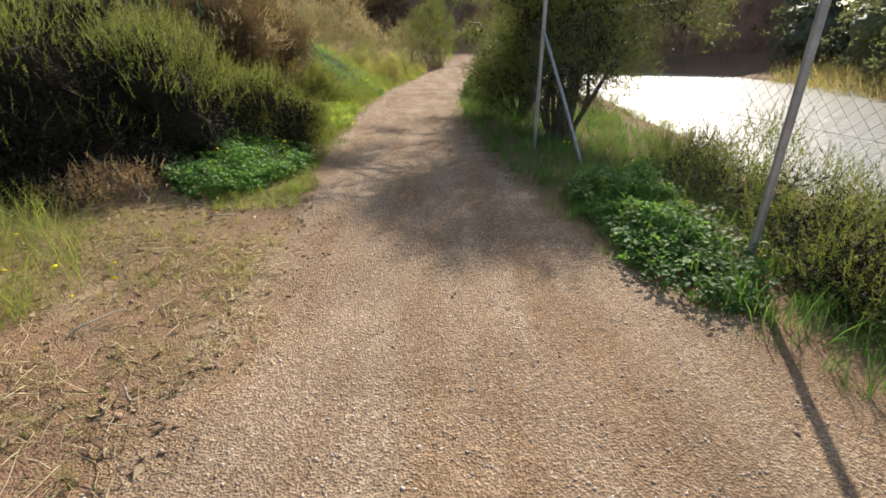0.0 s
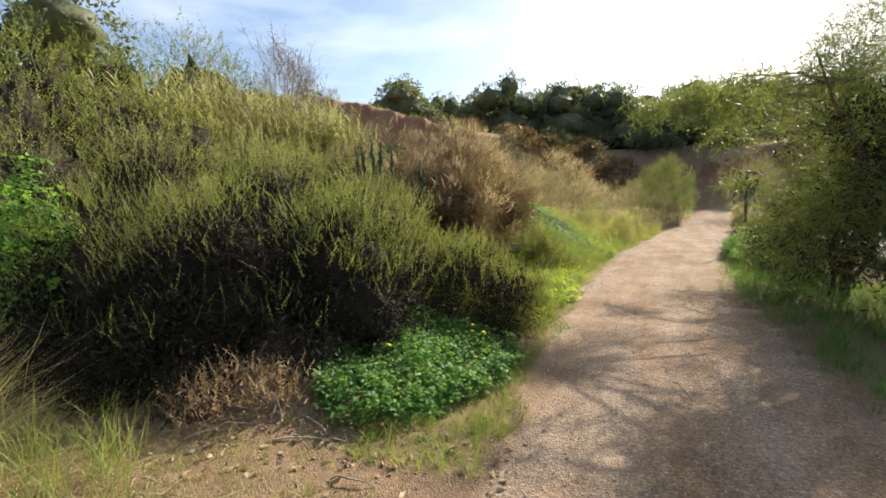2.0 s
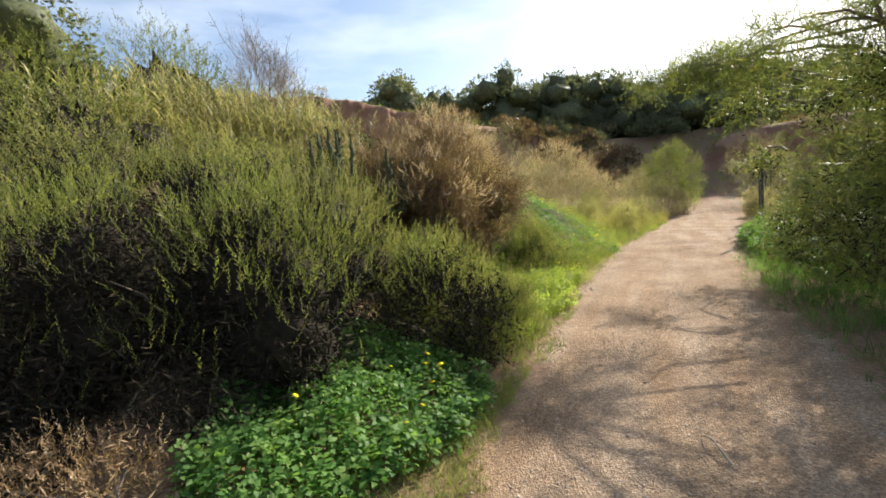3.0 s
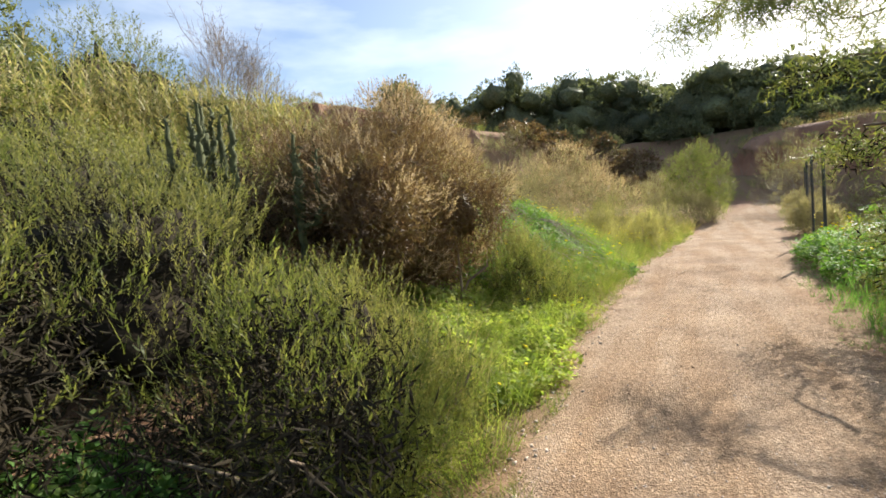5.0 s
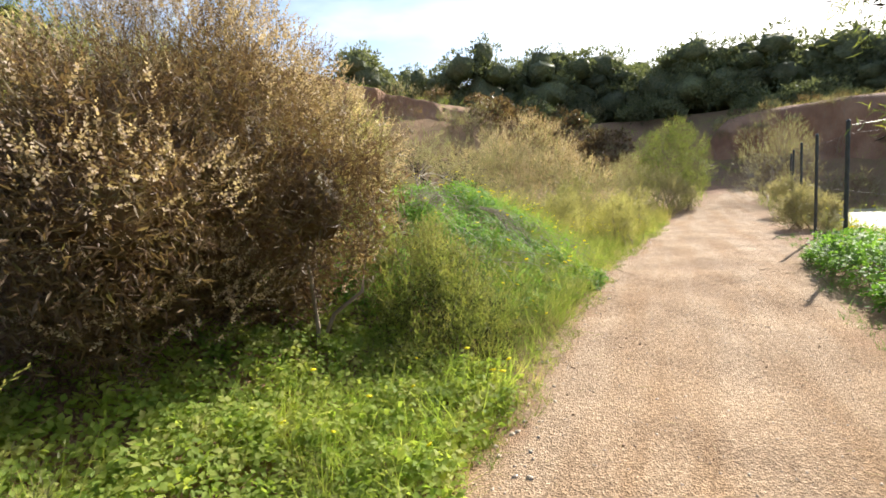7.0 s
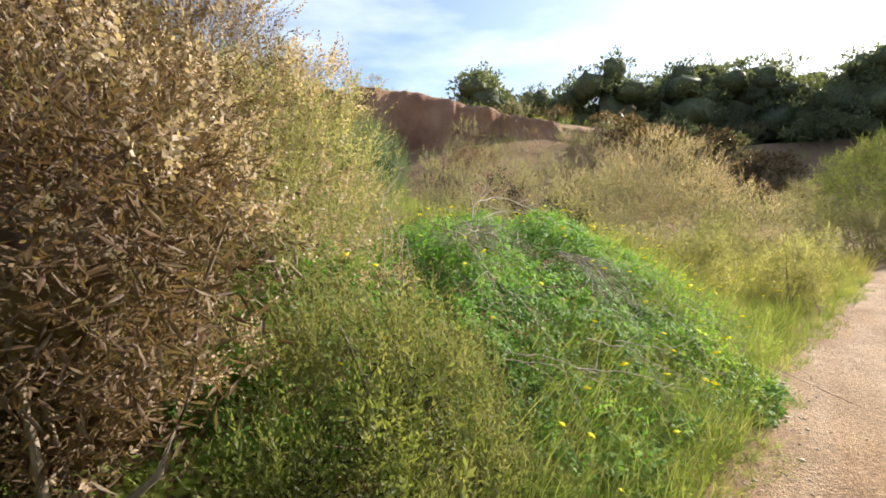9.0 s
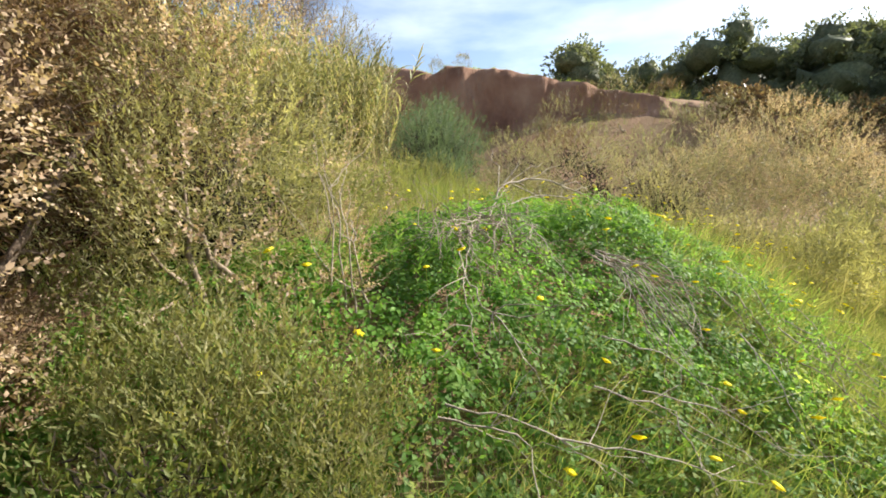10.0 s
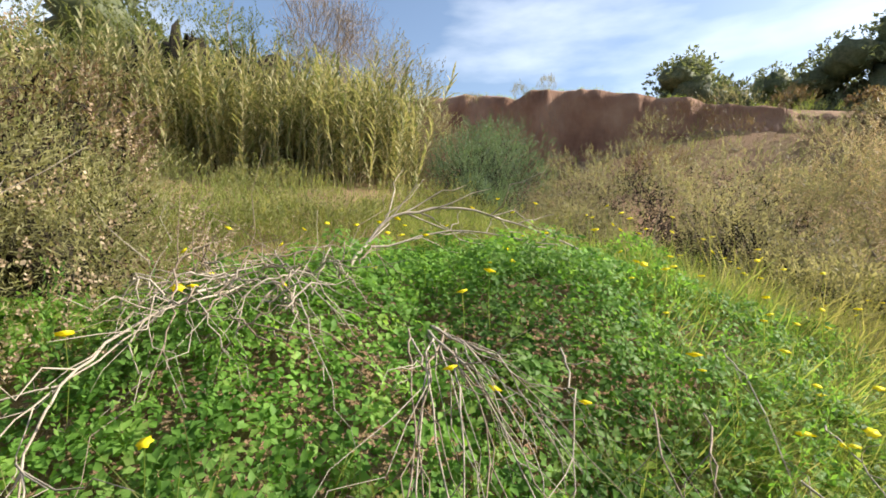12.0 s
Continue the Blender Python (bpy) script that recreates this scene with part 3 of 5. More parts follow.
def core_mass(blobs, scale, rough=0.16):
    """Lumpy solids added inside bushes, hidden behind their leaves, to block light and fill gaps."""
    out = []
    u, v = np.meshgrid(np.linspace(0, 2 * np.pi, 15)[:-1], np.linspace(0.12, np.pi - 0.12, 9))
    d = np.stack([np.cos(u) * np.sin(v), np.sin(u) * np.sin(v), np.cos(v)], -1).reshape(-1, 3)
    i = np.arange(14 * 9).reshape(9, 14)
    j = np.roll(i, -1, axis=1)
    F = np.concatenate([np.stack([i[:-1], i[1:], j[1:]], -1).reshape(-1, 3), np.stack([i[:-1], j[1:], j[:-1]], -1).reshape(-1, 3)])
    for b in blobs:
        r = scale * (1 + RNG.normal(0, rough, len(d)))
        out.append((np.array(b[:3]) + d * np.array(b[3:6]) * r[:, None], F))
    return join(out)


def shrub(name, label, blobs, n, templates, mat, size=1.0, up=0.8, tip=None, tip_n=0, stems=9, fill=0.22, twig_mat=None, category="shrub", group="", jitter=0.35, tip_tmpl=None, inner=0.16, bare_foot=0.45, inner_size=None, dark=False, core=0, foot=(0.2, 0.7), lobe=0.34, depth=0.24, spiky=0.10, tip_cut=0.30):
    """A bush: woody stems from the root, shade-dark or leafy inner fill, leafy shoots, seed tips."""
    B = np.array(blobs, float)
    c = B[:, :2].mean(0)
    root = np.array([c[0], c[1], float(height(c[0], c[1]))])
    ob = thing(name, root, label, category, group)
    limbs = []
    for i in range(stems):
        b = B[i % len(B)]
        end = b[:3] + RNG.normal(0, 0.5, 3) * b[3:6] * 0.8
        base = np.array([b[0] * 0.7 + c[0] * 0.3, b[1] * 0.7 + c[1] * 0.3, 0]) + np.append(RNG.normal(0, 0.15, 2), 0)
        base[2] = float(height(base[0], base[1])) - 0.05
        end[2] = max(end[2], base[2] + 0.2)
        limbs.append(limb(wander(base, end, 6, 0.08), 0.012 + 0.012 * b[5], 0.005, 5))
    part("stem", *join(limbs), twig_mat or M_TWIG, ob)
    # fill inside the leaf shell; near-black when dark, to paint interior shade
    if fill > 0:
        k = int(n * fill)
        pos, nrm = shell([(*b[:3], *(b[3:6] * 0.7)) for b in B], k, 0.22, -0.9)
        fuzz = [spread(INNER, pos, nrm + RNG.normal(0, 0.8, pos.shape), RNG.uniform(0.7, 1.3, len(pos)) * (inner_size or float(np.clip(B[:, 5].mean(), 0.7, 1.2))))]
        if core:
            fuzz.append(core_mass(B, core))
        part("inner_fill", *join(fuzz), M_INNER_SHADE if dark else mat, ob, "dark dead inner foliage" if dark else "")
    pos, nrm = shell(blobs, n, inner, -0.35, lobe, depth)
    g = height(pos[:, 0], pos[:, 1])
    rel = (pos[:, 2] - g) / max(0.3, float((B[:, 2] + B[:, 5]).max() - g.mean()))
    # fewer shoots low down, so any near-black fill shows there as shade
    keep = RNG.random(len(pos)) < bare_foot + (1 - bare_foot) * smooth(*foot, rel)
    pos, nrm = pos[keep], nrm[keep]
    d = nrm * 0.8 + np.array([0, 0, up]) + RNG.normal(0, jitter, pos.shape)
    sz = size * RNG.uniform(0.6, 1.25, len(pos))
    long = (nrm[:, 2] > 0.25) & (RNG.random(len(pos)) < spiky)
    sz = np.where(long, sz * RNG.uniform(1.2, 1.6, len(pos)), sz)
    part("foliage", *spread(templates, pos - d * 0.08 * size, d, sz), mat, ob)
    if tip_n:
        pos, nrm = shell(blobs, tip_n, 0.05, -0.1, lobe, depth)
        sunny = nrm @ np.array([0.85, 0.25, 0.45])
        patch = (np.array([noise.noise(Vector(q) * 1.7) for q in pos]) > tip_cut - 0.36 * smooth(0.0, 0.7, sunny)) & (nrm[:, 2] > -0.35)
        pos, nrm = pos[patch], nrm[patch]
        d = nrm + np.array([0, 0, 0.6]) + RNG.normal(0, 0.4, pos.shape)
        part("seed_head", *spread(tip_tmpl or SEED_SPRIGS, pos, d, size * RNG.uniform(0.6, 1.2, len(pos))), tip, ob, "pale tan dry seed heads")
    return ob


def blob(x, y, r, top, ry=None, base=None):
    g = float(height(x, y)) if base is None else base
    cz = g + (top - g) * 0.30
    return (x, y, cz, r, ry or r, top - cz)


# green scrub on the bank beside the path
GREEN = "dense dark-green shrub with upright leafy shoots on the bank"
for x, y, r, top, cnt in [(-4.9, 5.75, 1.15, 2.05, 5200), (-3.75, 6.4, 1.1, 1.9, 4800), (-2.8, 7.75, 0.75, 1.25, 2200), (-6.4, 5.6, 1.1, 2.15, 3200),
                          (-6.0, 7.5, 1.1, 2.55, 2200), (-7.6, 7.0, 1.2, 2.95, 1800), (-8.9, 6.0, 1.3, 2.95, 1400),
                          # low front clumps: few shoots, near-black fill painting shade at the bank's foot
                          (-5.6, 4.95, 0.75, 1.05, 300), (-4.5, 5.05, 0.75, 1.05, 330), (-3.85, 5.6, 0.6, 0.95, 260), (-6.8, 4.9, 0.8, 1.2, 300)]:
    k = RNG.uniform(0.8, 1.2, 3)
    shrub("shrub", GREEN, [blob(x, y, r, top), blob(x - 0.45 * k[0], y + 0.4 * k[1], r * 0.75, top * 0.96), blob(x + 0.45, y - 0.25 * k[2], r * 0.65, top * 0.7), blob(x - 0.4 * k[2], y - 0.35, r * 0.7, top * 0.66)],
          cnt, SPRIGS, M_SHRUB, 1.0, 1.1, group="green scrub on the bank", fill=0.5 if cnt > 500 else 2.6, bare_foot=0.03, dark=True, core=0.45 if cnt > 2500 else 0, foot=(0.6, 0.95) if x < -4.2 else (0.48, 0.84), inner_size=1.0, lobe=0.3, depth=0.3)
for x, y, r, top, cnt in [(-4.5, 8.0, 1.1, 2.1, 3600), (-3.3, 8.7, 0.75, 1.2, 2400)]:
    shrub("shrub", "sunlit olive-green shrub with upright feathery shoots", [blob(x, y, r, top), blob(x - 0.45, y + 0.4, r * 0.75, top * 0.96), blob(x + 0.4, y - 0.2, r * 0.65, top * 0.7), blob(x + 0.3, y + 0.45, r * 0.7, top * 0.66)],
          cnt, SPRIGS, M_SHRUB_OLIVE, 1.0, 1.2, group="green scrub on the bank", fill=0.5, bare_foot=0.2, core=0.5, dark=True, lobe=0.3, depth=0.3)
shrub("shrub", "low feathery yellow-green shrub at the path edge", [blob(-2.3, 8.5, 0.42, 0.75), blob(-2.2, 8.0, 0.38, 0.65), blob(-2.25, 7.5, 0.3, 0.5)], 1500, SPRIGS_FINE, M_SHRUB, 0.9, 1.3, group="green scrub on the bank")
for x, y, r, top, cnt in [(-8.3, 9.4, 1.3, 3.2, 1000), (-9.8, 8.2, 1.3, 3.6, 800), (-7.0, 10.8, 1.3, 3.0, 1000), (-9.2, 11.4, 1.4, 3.5, 800), (-10.6, 5.6, 1.6, 3.8, 700), (-11.5, 7.2, 1.6, 4.2, 700)]:
    shrub("shrub", "sunlit olive-green shrub higher on the slope", [blob(x, y, r, top), blob(x + 0.8, y - 0.5, r * 0.7, top * 0.9)], cnt, MID_SPRIGS, M_SHRUB_OLIVE, 1.05, 1.1, group="scrub on the slope", fill=0.4, core=0.5, bare_foot=0.2, dark=True, lobe=0.36, depth=0.32)

for x, y, r, top, cnt in [(-8.6, 15.7, 1.2, 2.2, 1100), (-8.0, 13.3, 1.3, 2.5, 1100), (-7.3, 17.8, 0.9, 1.9, 800), (-10.0, 18.2, 1.1, 2.7, 800), (-10.4, 13.2, 1.4, 3.3, 800), (-10.8, 15.6, 1.1, 2.9, 700)]:
    shrub("shrub", "feathery grey-green shrub in front of the canes", [blob(x, y, r, top), blob(x + 0.6, y - 0.6, r * 0.7, top * 0.9), blob(x + 0.3, y + 0.7, r * 0.7, top * 0.88)], cnt, MID_SPRIGS, M_SHRUB_OLIVE, 1.0, 1.0, group="feathery shrubs", inner=0.22, fill=0.3, bare_foot=0.5)
for x, y, r, top, cnt in [(-12.2, 9.6, 1.6, 5.2, 1000), (-14.2, 8.0, 1.8, 6.4, 1000), (-15.9, 13.9, 2.0, 8.5, 1200), (-17.6, 15.8, 2.0, 8.8, 1000), (-16.2, 11.6, 1.8, 8.0, 1100), (-16.8, 9.8, 1.8, 8.0, 1000)]:
    shrub("shrub", "tall green bush on top of the slope", [blob(x, y, r, top), blob(x + 0.8, y - 0.9, r * 0.75, top * 0.9), blob(x + 0.2, y + 1.1, r * 0.75, top * 0.92)], cnt, FAR_SPRIGS, M_SHRUB, 1.15, 0.9, group="tall bushes on the slope", fill=0.4, core=0.5, dark=True, lobe=0.5, depth=0.3)

# big brown bush with pale seed heads
shrub("brown_bush", "large reddish-brown bush covered in pale tan seed heads",
      [(-4.45, 11.4, 1.75, 1.15, 1.15, 1.2), (-4.05, 10.35, 1.5, 0.8, 0.8, 0.85), (-3.65, 11.7, 1.45, 0.75, 0.75, 0.85), (-5.0, 12.2, 2.1, 1.2, 1.2, 1.3), (-5.0, 10.4, 1.7, 0.9, 0.9, 0.95),
       (-4.7, 11.6, 0.8, 0.9, 1.2, 0.7), (-4.6, 10.9, 0.75, 0.95, 0.9, 0.7), (-4.15, 11.9, 0.8, 0.65, 0.6, 0.7), (-4.35, 10.4, 0.8, 0.6, 0.5, 0.6)],
      15500, SPRIGS_FINE, M_BROWN, 1.0, 0.35, M_TAN, 9000, 24, 0.5, category="bush", inner_size=0.9, bare_foot=0.45, core=0.3, jitter=0.5, lobe=0.26, depth=0.34, spiky=0.02, tip_cut=0.22)
shrub("brown_bush", "tall feathery olive-brown bush with pale seed heads", [(-4.75, 13.35, 1.65, 0.85, 0.8, 1.1), (-5.3, 13.9, 1.4, 0.9, 0.8, 0.85), (-4.4, 12.95, 1.2, 0.6, 0.6, 0.9), (-5.0, 13.6, 0.8, 0.9, 0.8, 0.7)],
      4600, SPRIGS_FINE, M_FEATHER, 1.1, 0.6, M_TAN, 2600, 14, 0.25, category="bush", inner_size=0.6, inner=0.25, depth=0.34, lobe=0.28, spiky=0.04)
shrub("shrub", "dark-green fine-leaved shrub beside the path", [blob(-3.0, 12.65, 0.36, 1.2), blob(-2.75, 12.4, 0.36, 0.8), blob(-3.25, 12.35, 0.4, 0.95), blob(-2.6, 12.75, 0.36, 0.6), blob(-2.5, 12.3, 0.28, 0.42), blob(-2.9, 12.1, 0.4, 0.5)],
      2500, SPRIGS_FINE, M_SHRUB, 1.25, 1.6, inner=0.45, jitter=0.6, inner_size=0.5, bare_foot=0.7, fill=0.2, dark=True, group="green scrub on the bank")
shrub("shrub", "sunlit olive fine-leaved shrub beside the mound", [blob(-3.4, 13.05, 0.5, 1.35), blob(-3.75, 12.85, 0.45, 1.3), blob(-3.0, 13.15, 0.34, 0.95), blob(-3.5, 13.5, 0.35, 1.0)],
      3000, SPRIGS_FINE, M_SHRUB_OLIVE, 0.95, 1.4, inner=0.35, jitter=0.5, bare_foot=0.7, fill=0.1, group="green scrub on the bank")

shrub("brown_bush", "reddish-brown bush with fine dry shoots behind the cactus", [blob(-6.7, 12.4, 1.1, 3.5), blob(-7.4, 11.7, 0.9, 3.3), blob(-6.2, 13.4, 1.0, 3.2)],
      3200, MID_SPRIGS, M_BROWN, 0.8, 0.6, M_TAN, 900, 12, 0.4, category="bush", dark=True, core=0.4, lobe=0.3, depth=0.32, spiky=0.03)
for x, y, r, top, cnt in [(-2.1, 20.6, 0.38, 1.15, 900), (-3.3, 20.2, 0.5, 1.5, 1100), (-1.9, 23.4, 0.45, 1.3, 800), (-3.4, 22.6, 0.6, 1.8, 900)]:
    shrub("shrub", "small feathery olive shrub among the verge grass", [blob(x, y, r, top), blob(x - 0.3, y + 0.3, r * 0.8, top * 0.85), blob(x + 0.15, y - 0.25, r * 0.7, top * 0.7)],
          cnt, MID_SPRIGS, M_FEATHER, 0.9, 1.2, group="verge shrubs", fill=0.3, bare_foot=0.6, jitter=0.5)

# hazy tan and grey bushes further on
for x, y, r, top, cnt in [(-5.6, 25.4, 1.7, 3.9, 1500), (-6.9, 26.2, 1.3, 3.7, 900), (-4.3, 23.8, 1.1, 2.6, 800)]:
    shrub("shrub", "rounded pale tan bush in hazy light", [blob(x, y, r, top), blob(x + 1.0, y - 0.4, r * 0.7, top * 0.88), blob(x - 1.1, y - 0.3, r * 0.7, top * 0.85)],
          int(cnt * 1.3), MID_SPRIGS, M_GREY, 1.0, 0.6, M_TAN, cnt * 2, group="tan bushes", tip_tmpl=MID_SPRIGS, fill=0.3, lobe=0.45, depth=0.3, spiky=0.03, tip_cut=0.0)
for x, y, r, top, cnt in [(-9.7, 21.2, 1.1, 2.6, 900), (-8.9, 22.3, 1.4, 3.6, 1000), (-7.2, 23.6, 1.4, 3.4, 900), (-6.6, 21.7, 1.0, 2.4, 900), (-8.2, 20.4, 0.9, 2.2, 800), (-11.6, 23.2, 1.4, 4.0, 700), (-9.6, 25.2, 1.5, 4.1, 700), (-5.2, 21.2, 0.8, 1.6, 700)]:
    shrub("shrub", "greyish-brown dry shrub among tall grass", [blob(x, y, r, top), blob(x + 0.7, y - 0.5, r * 0.7, top * 0.86)], int(cnt * 1.3), MID_SPRIGS, M_GREY, 1.0, 0.7, group="grey bushes", dark=True, fill=0.35, bare_foot=0.5, lobe=0.4, depth=0.3, spiky=0.04)
for x, y, r, top, cnt in [(-16.0, 24.2, 1.8, 6.0, 2200), (-12.7, 20.7, 1.5, 4.7, 2800), (-11.6, 20.2, 1.0, 3.5, 1700), (-14.3, 22.4, 1.5, 5.4, 2000), (-17.6, 24.4, 1.5, 5.8, 1000)]:
    shrub("shrub", "rounded blue-green shrub below the cliff", [blob(x, y, r, top), blob(x + 0.9, y - 0.6, r * 0.7, top * 0.85)], cnt, MID_SPRIGS, M_BLUE, 1.0, 0.7, group="blue-green shrubs", dark=True, fill=0.3, bare_foot=0.6, lobe=0.42, depth=0.3, spiky=0.03)
shrub("shrub", "rounded fresh-green bush at the far end of the path", [blob(-0.7, 31.6, 1.0, 4.1, None, 1.5), blob(0.1, 31.4, 0.8, 3.4, None, 1.2), blob(-1.5, 31.5, 0.8, 3.5, None, 1.2), blob(-0.2, 31.0, 0.6, 2.5)], 3600, MID_SPRIGS, M_SHRUB, 0.85, 0.7, fill=0.4, lobe=0.4, depth=0.28, spiky=0.01)
for x, y, r, top in [(-1.6, 29.2, 0.9, 2.0), (-2.9, 28.2, 1.0, 2.2), (-0.7, 29.9, 0.6, 1.6)]:
    shrub("shrub", "low tan-green bush at the end of the path", [blob(x, y, r, top), blob(x + 0.5, y - 0.3, r * 0.7, top * 0.8)], 800, MID_SPRIGS, M_GREY, 1.1, 0.9, group="bushes at the path end")
for x, y, r, top in [(3.6, 35.5, 1.8, 4.2), (-2.6, 34, 1.0, 3.0), (2.5, 27.3, 0.5, 1.3), (1.95, 23.2, 0.45, 1.0)]:
    shrub("shrub", "dull green-brown bush by the fence", [blob(x, y, r, top), blob(x + 0.5, y - 0.3, r * 0.7, top * 0.85)], int(700 + 900 * r), MID_SPRIGS, M_GREY, 0.9, 0.8, group="bushes by the fence", lobe=0.4, depth=0.28, spiky=0.03, fill=0.4, inner_size=1.0)
for i in range(12):
    x, y = 4.5 + 1.5 * i + RNG.normal(0, 0.4), 39.5 + RNG.normal(0, 1.3) - 0.1 * i
    r = RNG.uniform(0.9, 1.6)
    shrub("shrub", "dull grey-brown bush below the earth bank", [blob(x, y, r, float(height(x, y)) + r * 1.5)], 260, FAR_SPRIGS, M_BROWN if i % 3 == 0 else M_GREY, 1.1, 0.9, group="bushes below the bank", stems=4)

for i in range(70):
    c = BV[RNG.integers(0, 6), RNG.integers(0, 46)] + np.append(RNG.normal(0, 0.3, 2), 0)
    r = RNG.uniform(0.35, 0.95)
    if c[2] < float(height(c[0], c[1])) + 0.4:
        continue
    shrub("shrub", "low dry scrub on the face of the earth bank", [(*c, r, r, r * 0.7)], 120, FAR_SPRIGS, (M_BROWN, M_GREY, M_PINE)[i % 3], 0.8, 0.9, group="scrub on the earth bank", stems=3, fill=0)

# ---- giant cane on the slope ----


def cane(H):
    out = [limb([(0, 0, -0.2), (0.02 * H, 0, H * 0.5), (0.10 * H, 0, H)], 0.014, 0.005, 4)]
    leaves = []
    for i in range(26):
        t = 0.10 + 0.90 * i / 26
        V, F = blade(RNG.uniform(0.4, 0.7), 0.075, RNG.uniform(0.25, 0.7), 3, RNG.uniform(0.2, 0.6))
        V[:, 2] -= 0.4 * V[:, 0] ** 2
        a = i * 3.0 + RNG.uniform(-0.6, 0.6)
        c, s = math.cos(a), math.sin(a)
        V = V @ np.array([[c, s, 0], [-s, c, 0], [0, 0, 1]])
        leaves.append((V + np.array([0.10 * H * t * t, 0, t * H]), F))
    return out[0], join(leaves)


CANES = [cane(h) for h in (3.4, 3.8, 4.1, 3.0)]
for cx, cy, rad, cnt in [(-12.9, 18.5, 0.8, 90), (-12.5, 17.6, 1.4, 170), (-13.4, 15.6, 1.5, 190), (-13.6, 13.0, 1.5, 190), (-13.0, 10.4, 1.4, 150), (-14.8, 17.4, 1.5, 110), (-15.4, 14.2, 1.5, 100)]:
    a, q = RNG.uniform(0, 6.28, cnt), rad * np.sqrt(RNG.uniform(0, 1, cnt))
    x, y = cx + np.cos(a) * q, cy + np.sin(a) * q
    pos = np.column_stack([x, y, height(x, y)])
    d = np.column_stack([RNG.normal(0, 0.09, (cnt, 2)), np.ones(cnt)])
    sp, sz = RNG.uniform(0, 6.28, cnt), RNG.uniform(0.42, 0.76, cnt) * (0.62 if cy > 19.5 else 0.85 if cy > 18.5 else 1.0)
    ob = thing("cane_clump", (cx, cy, float(height(cx, cy))), "stand of tall giant cane with half-dry arching leaves", "reeds", "canes on the slope")
    state = RNG.bit_generator.state
    part("stem", *spread([c[0] for c in CANES], pos, d, sz, sp), M_CANE_STEM, ob)
    RNG.bit_generator.state = state
    part("foliage", *spread([c[1] for c in CANES], pos, d, sz, sp), M_CANE, ob)

shrub("tamarisk", "tall feathery olive-brown tamarisk behind the canes", [blob(-15.6, 19.4, 1.8, 7.9), blob(-15.4, 20.6, 1.2, 7.0), blob(-16.6, 17.6, 1.8, 7.6), blob(-14.6, 19.6, 1.2, 6.2)],
      4200, FAR_SPRIGS, M_GREY, 1.0, 1.2, fill=0.2, category="bush", inner=0.25, jitter=0.45)

# ---- trees ----


def pine(x, y, H, R, cnt=420, leaf=None, base=None, label="dark green pine on the far ridge", group="pines on the ridge"):
    g = float(height(x, y)) if base is None else base
    ob = thing("pine_tree", (x, y, g), label, "tree", group)
    top = np.array([x + RNG.normal(0, 0.3), y + RNG.normal(0, 0.3), g + H * 0.85])
    limbs = [limb(wander((x, y, g - 0.3), top, 6, 0.03), 0.05 * R + 0.05, 0.04, 6)]
    blobs = []
    for i in range(7):
        a, k = i * 2.4 + RNG.uniform(-0.4, 0.4), R * RNG.uniform(0.25, 0.75)
        h = g + H * RNG.uniform(0.12, 0.84)
        e = (x + math.cos(a) * k, y + math.sin(a) * k, h)
        limbs.append(limb(wander((x, y, g + H * 0.35), e, 4, 0.06), 0.05, 0.02, 4))
        s = R * RNG.uniform(0.42, 0.66)
        blobs.append((*e, s, s, s * RNG.uniform(0.6, 0.85)))
    blobs.append((x, y, g + H * 0.8, R * 0.5, R * 0.5, H * 0.2))
    blobs.append((x, y, g + H * 0.34, R * 0.95, R * 0.95, H * 0.40))
    blobs.append((x, y, g + H * 0.14, R * 0.85, R * 0.85, H * 0.2))
    part("trunk", *join(limbs), M_BARK, ob)
    pos, nrm = shell(blobs, cnt, 0.08, -0.5, R * 0.24, 0.22)
    outer = spread(CLUMPS, pos, nrm + np.array([0, 0, 0.5]), RNG.uniform(0.6, 1.1, len(pos)) * R * 0.36)
    core = core_mass(blobs, 0.64, 0.14)
    part("crown", *join([outer, core]), M_PINE, ob)
    return ob


for i in range(36):
    az = 62 - i * 2.5 + RNG.uniform(-1, 1)
    for row in range(2):
        D = 50 + row * 8 + RNG.uniform(-2.5, 2.5)
        x, y = -1 - D * math.sin(radians(az + row * 1.5)), 7 + D * math.cos(radians(az + row * 1.5))
        hgt = RNG.uniform(6.0, 9.2) * (0.58 + 0.42 * float(smooth(-14, 16, az))) * (1 - 0.45 * float(smooth(43, 49, az)))
        pine(x, y, hgt, RNG.uniform(2.6, 4.2), 440 - 270 * row)
for x, y, H, R in [(-20.5, 11.5, 6.6, 2.6), (-22.5, 8.5, 6.5, 2.6), (-18.5, 6.5, 5.6, 2.2), (-24, 14.5, 6.2, 2.6)]:
    pine(x, y, H, R, 800, label="bushy green pine on top of the slope", group="pines on the slope")

# added clumps that fill the pine mass and darken the slope like shade
for i in range(150):
    az = RNG.uniform(-14, 48)
    D = RNG.uniform(42 if az < 4 else 34 if az < 20.5 else 46, 51)
    x, y = -1 - D * math.sin(radians(az)), 7 + D * math.cos(radians(az))
    g, r = float(height(x, y)), RNG.uniform(0.9, 1.9)
    ob = thing("shrub", (x, y, g), "scrubby undergrowth darkened in place of shade below the pines", "shrub", "undergrowth below the pines")
    pos, nrm = shell([(x, y, g + 0.3, r, r, r * 0.8)], 70, 0.2, -0.2)
    part("foliage", *spread(CLUMPS, pos, nrm + np.array([0, 0, 0.5]), RNG.uniform(0.7, 1.2, len(pos)) * r * 0.6), M_PINE if D > 42 else M_BROWN, ob)

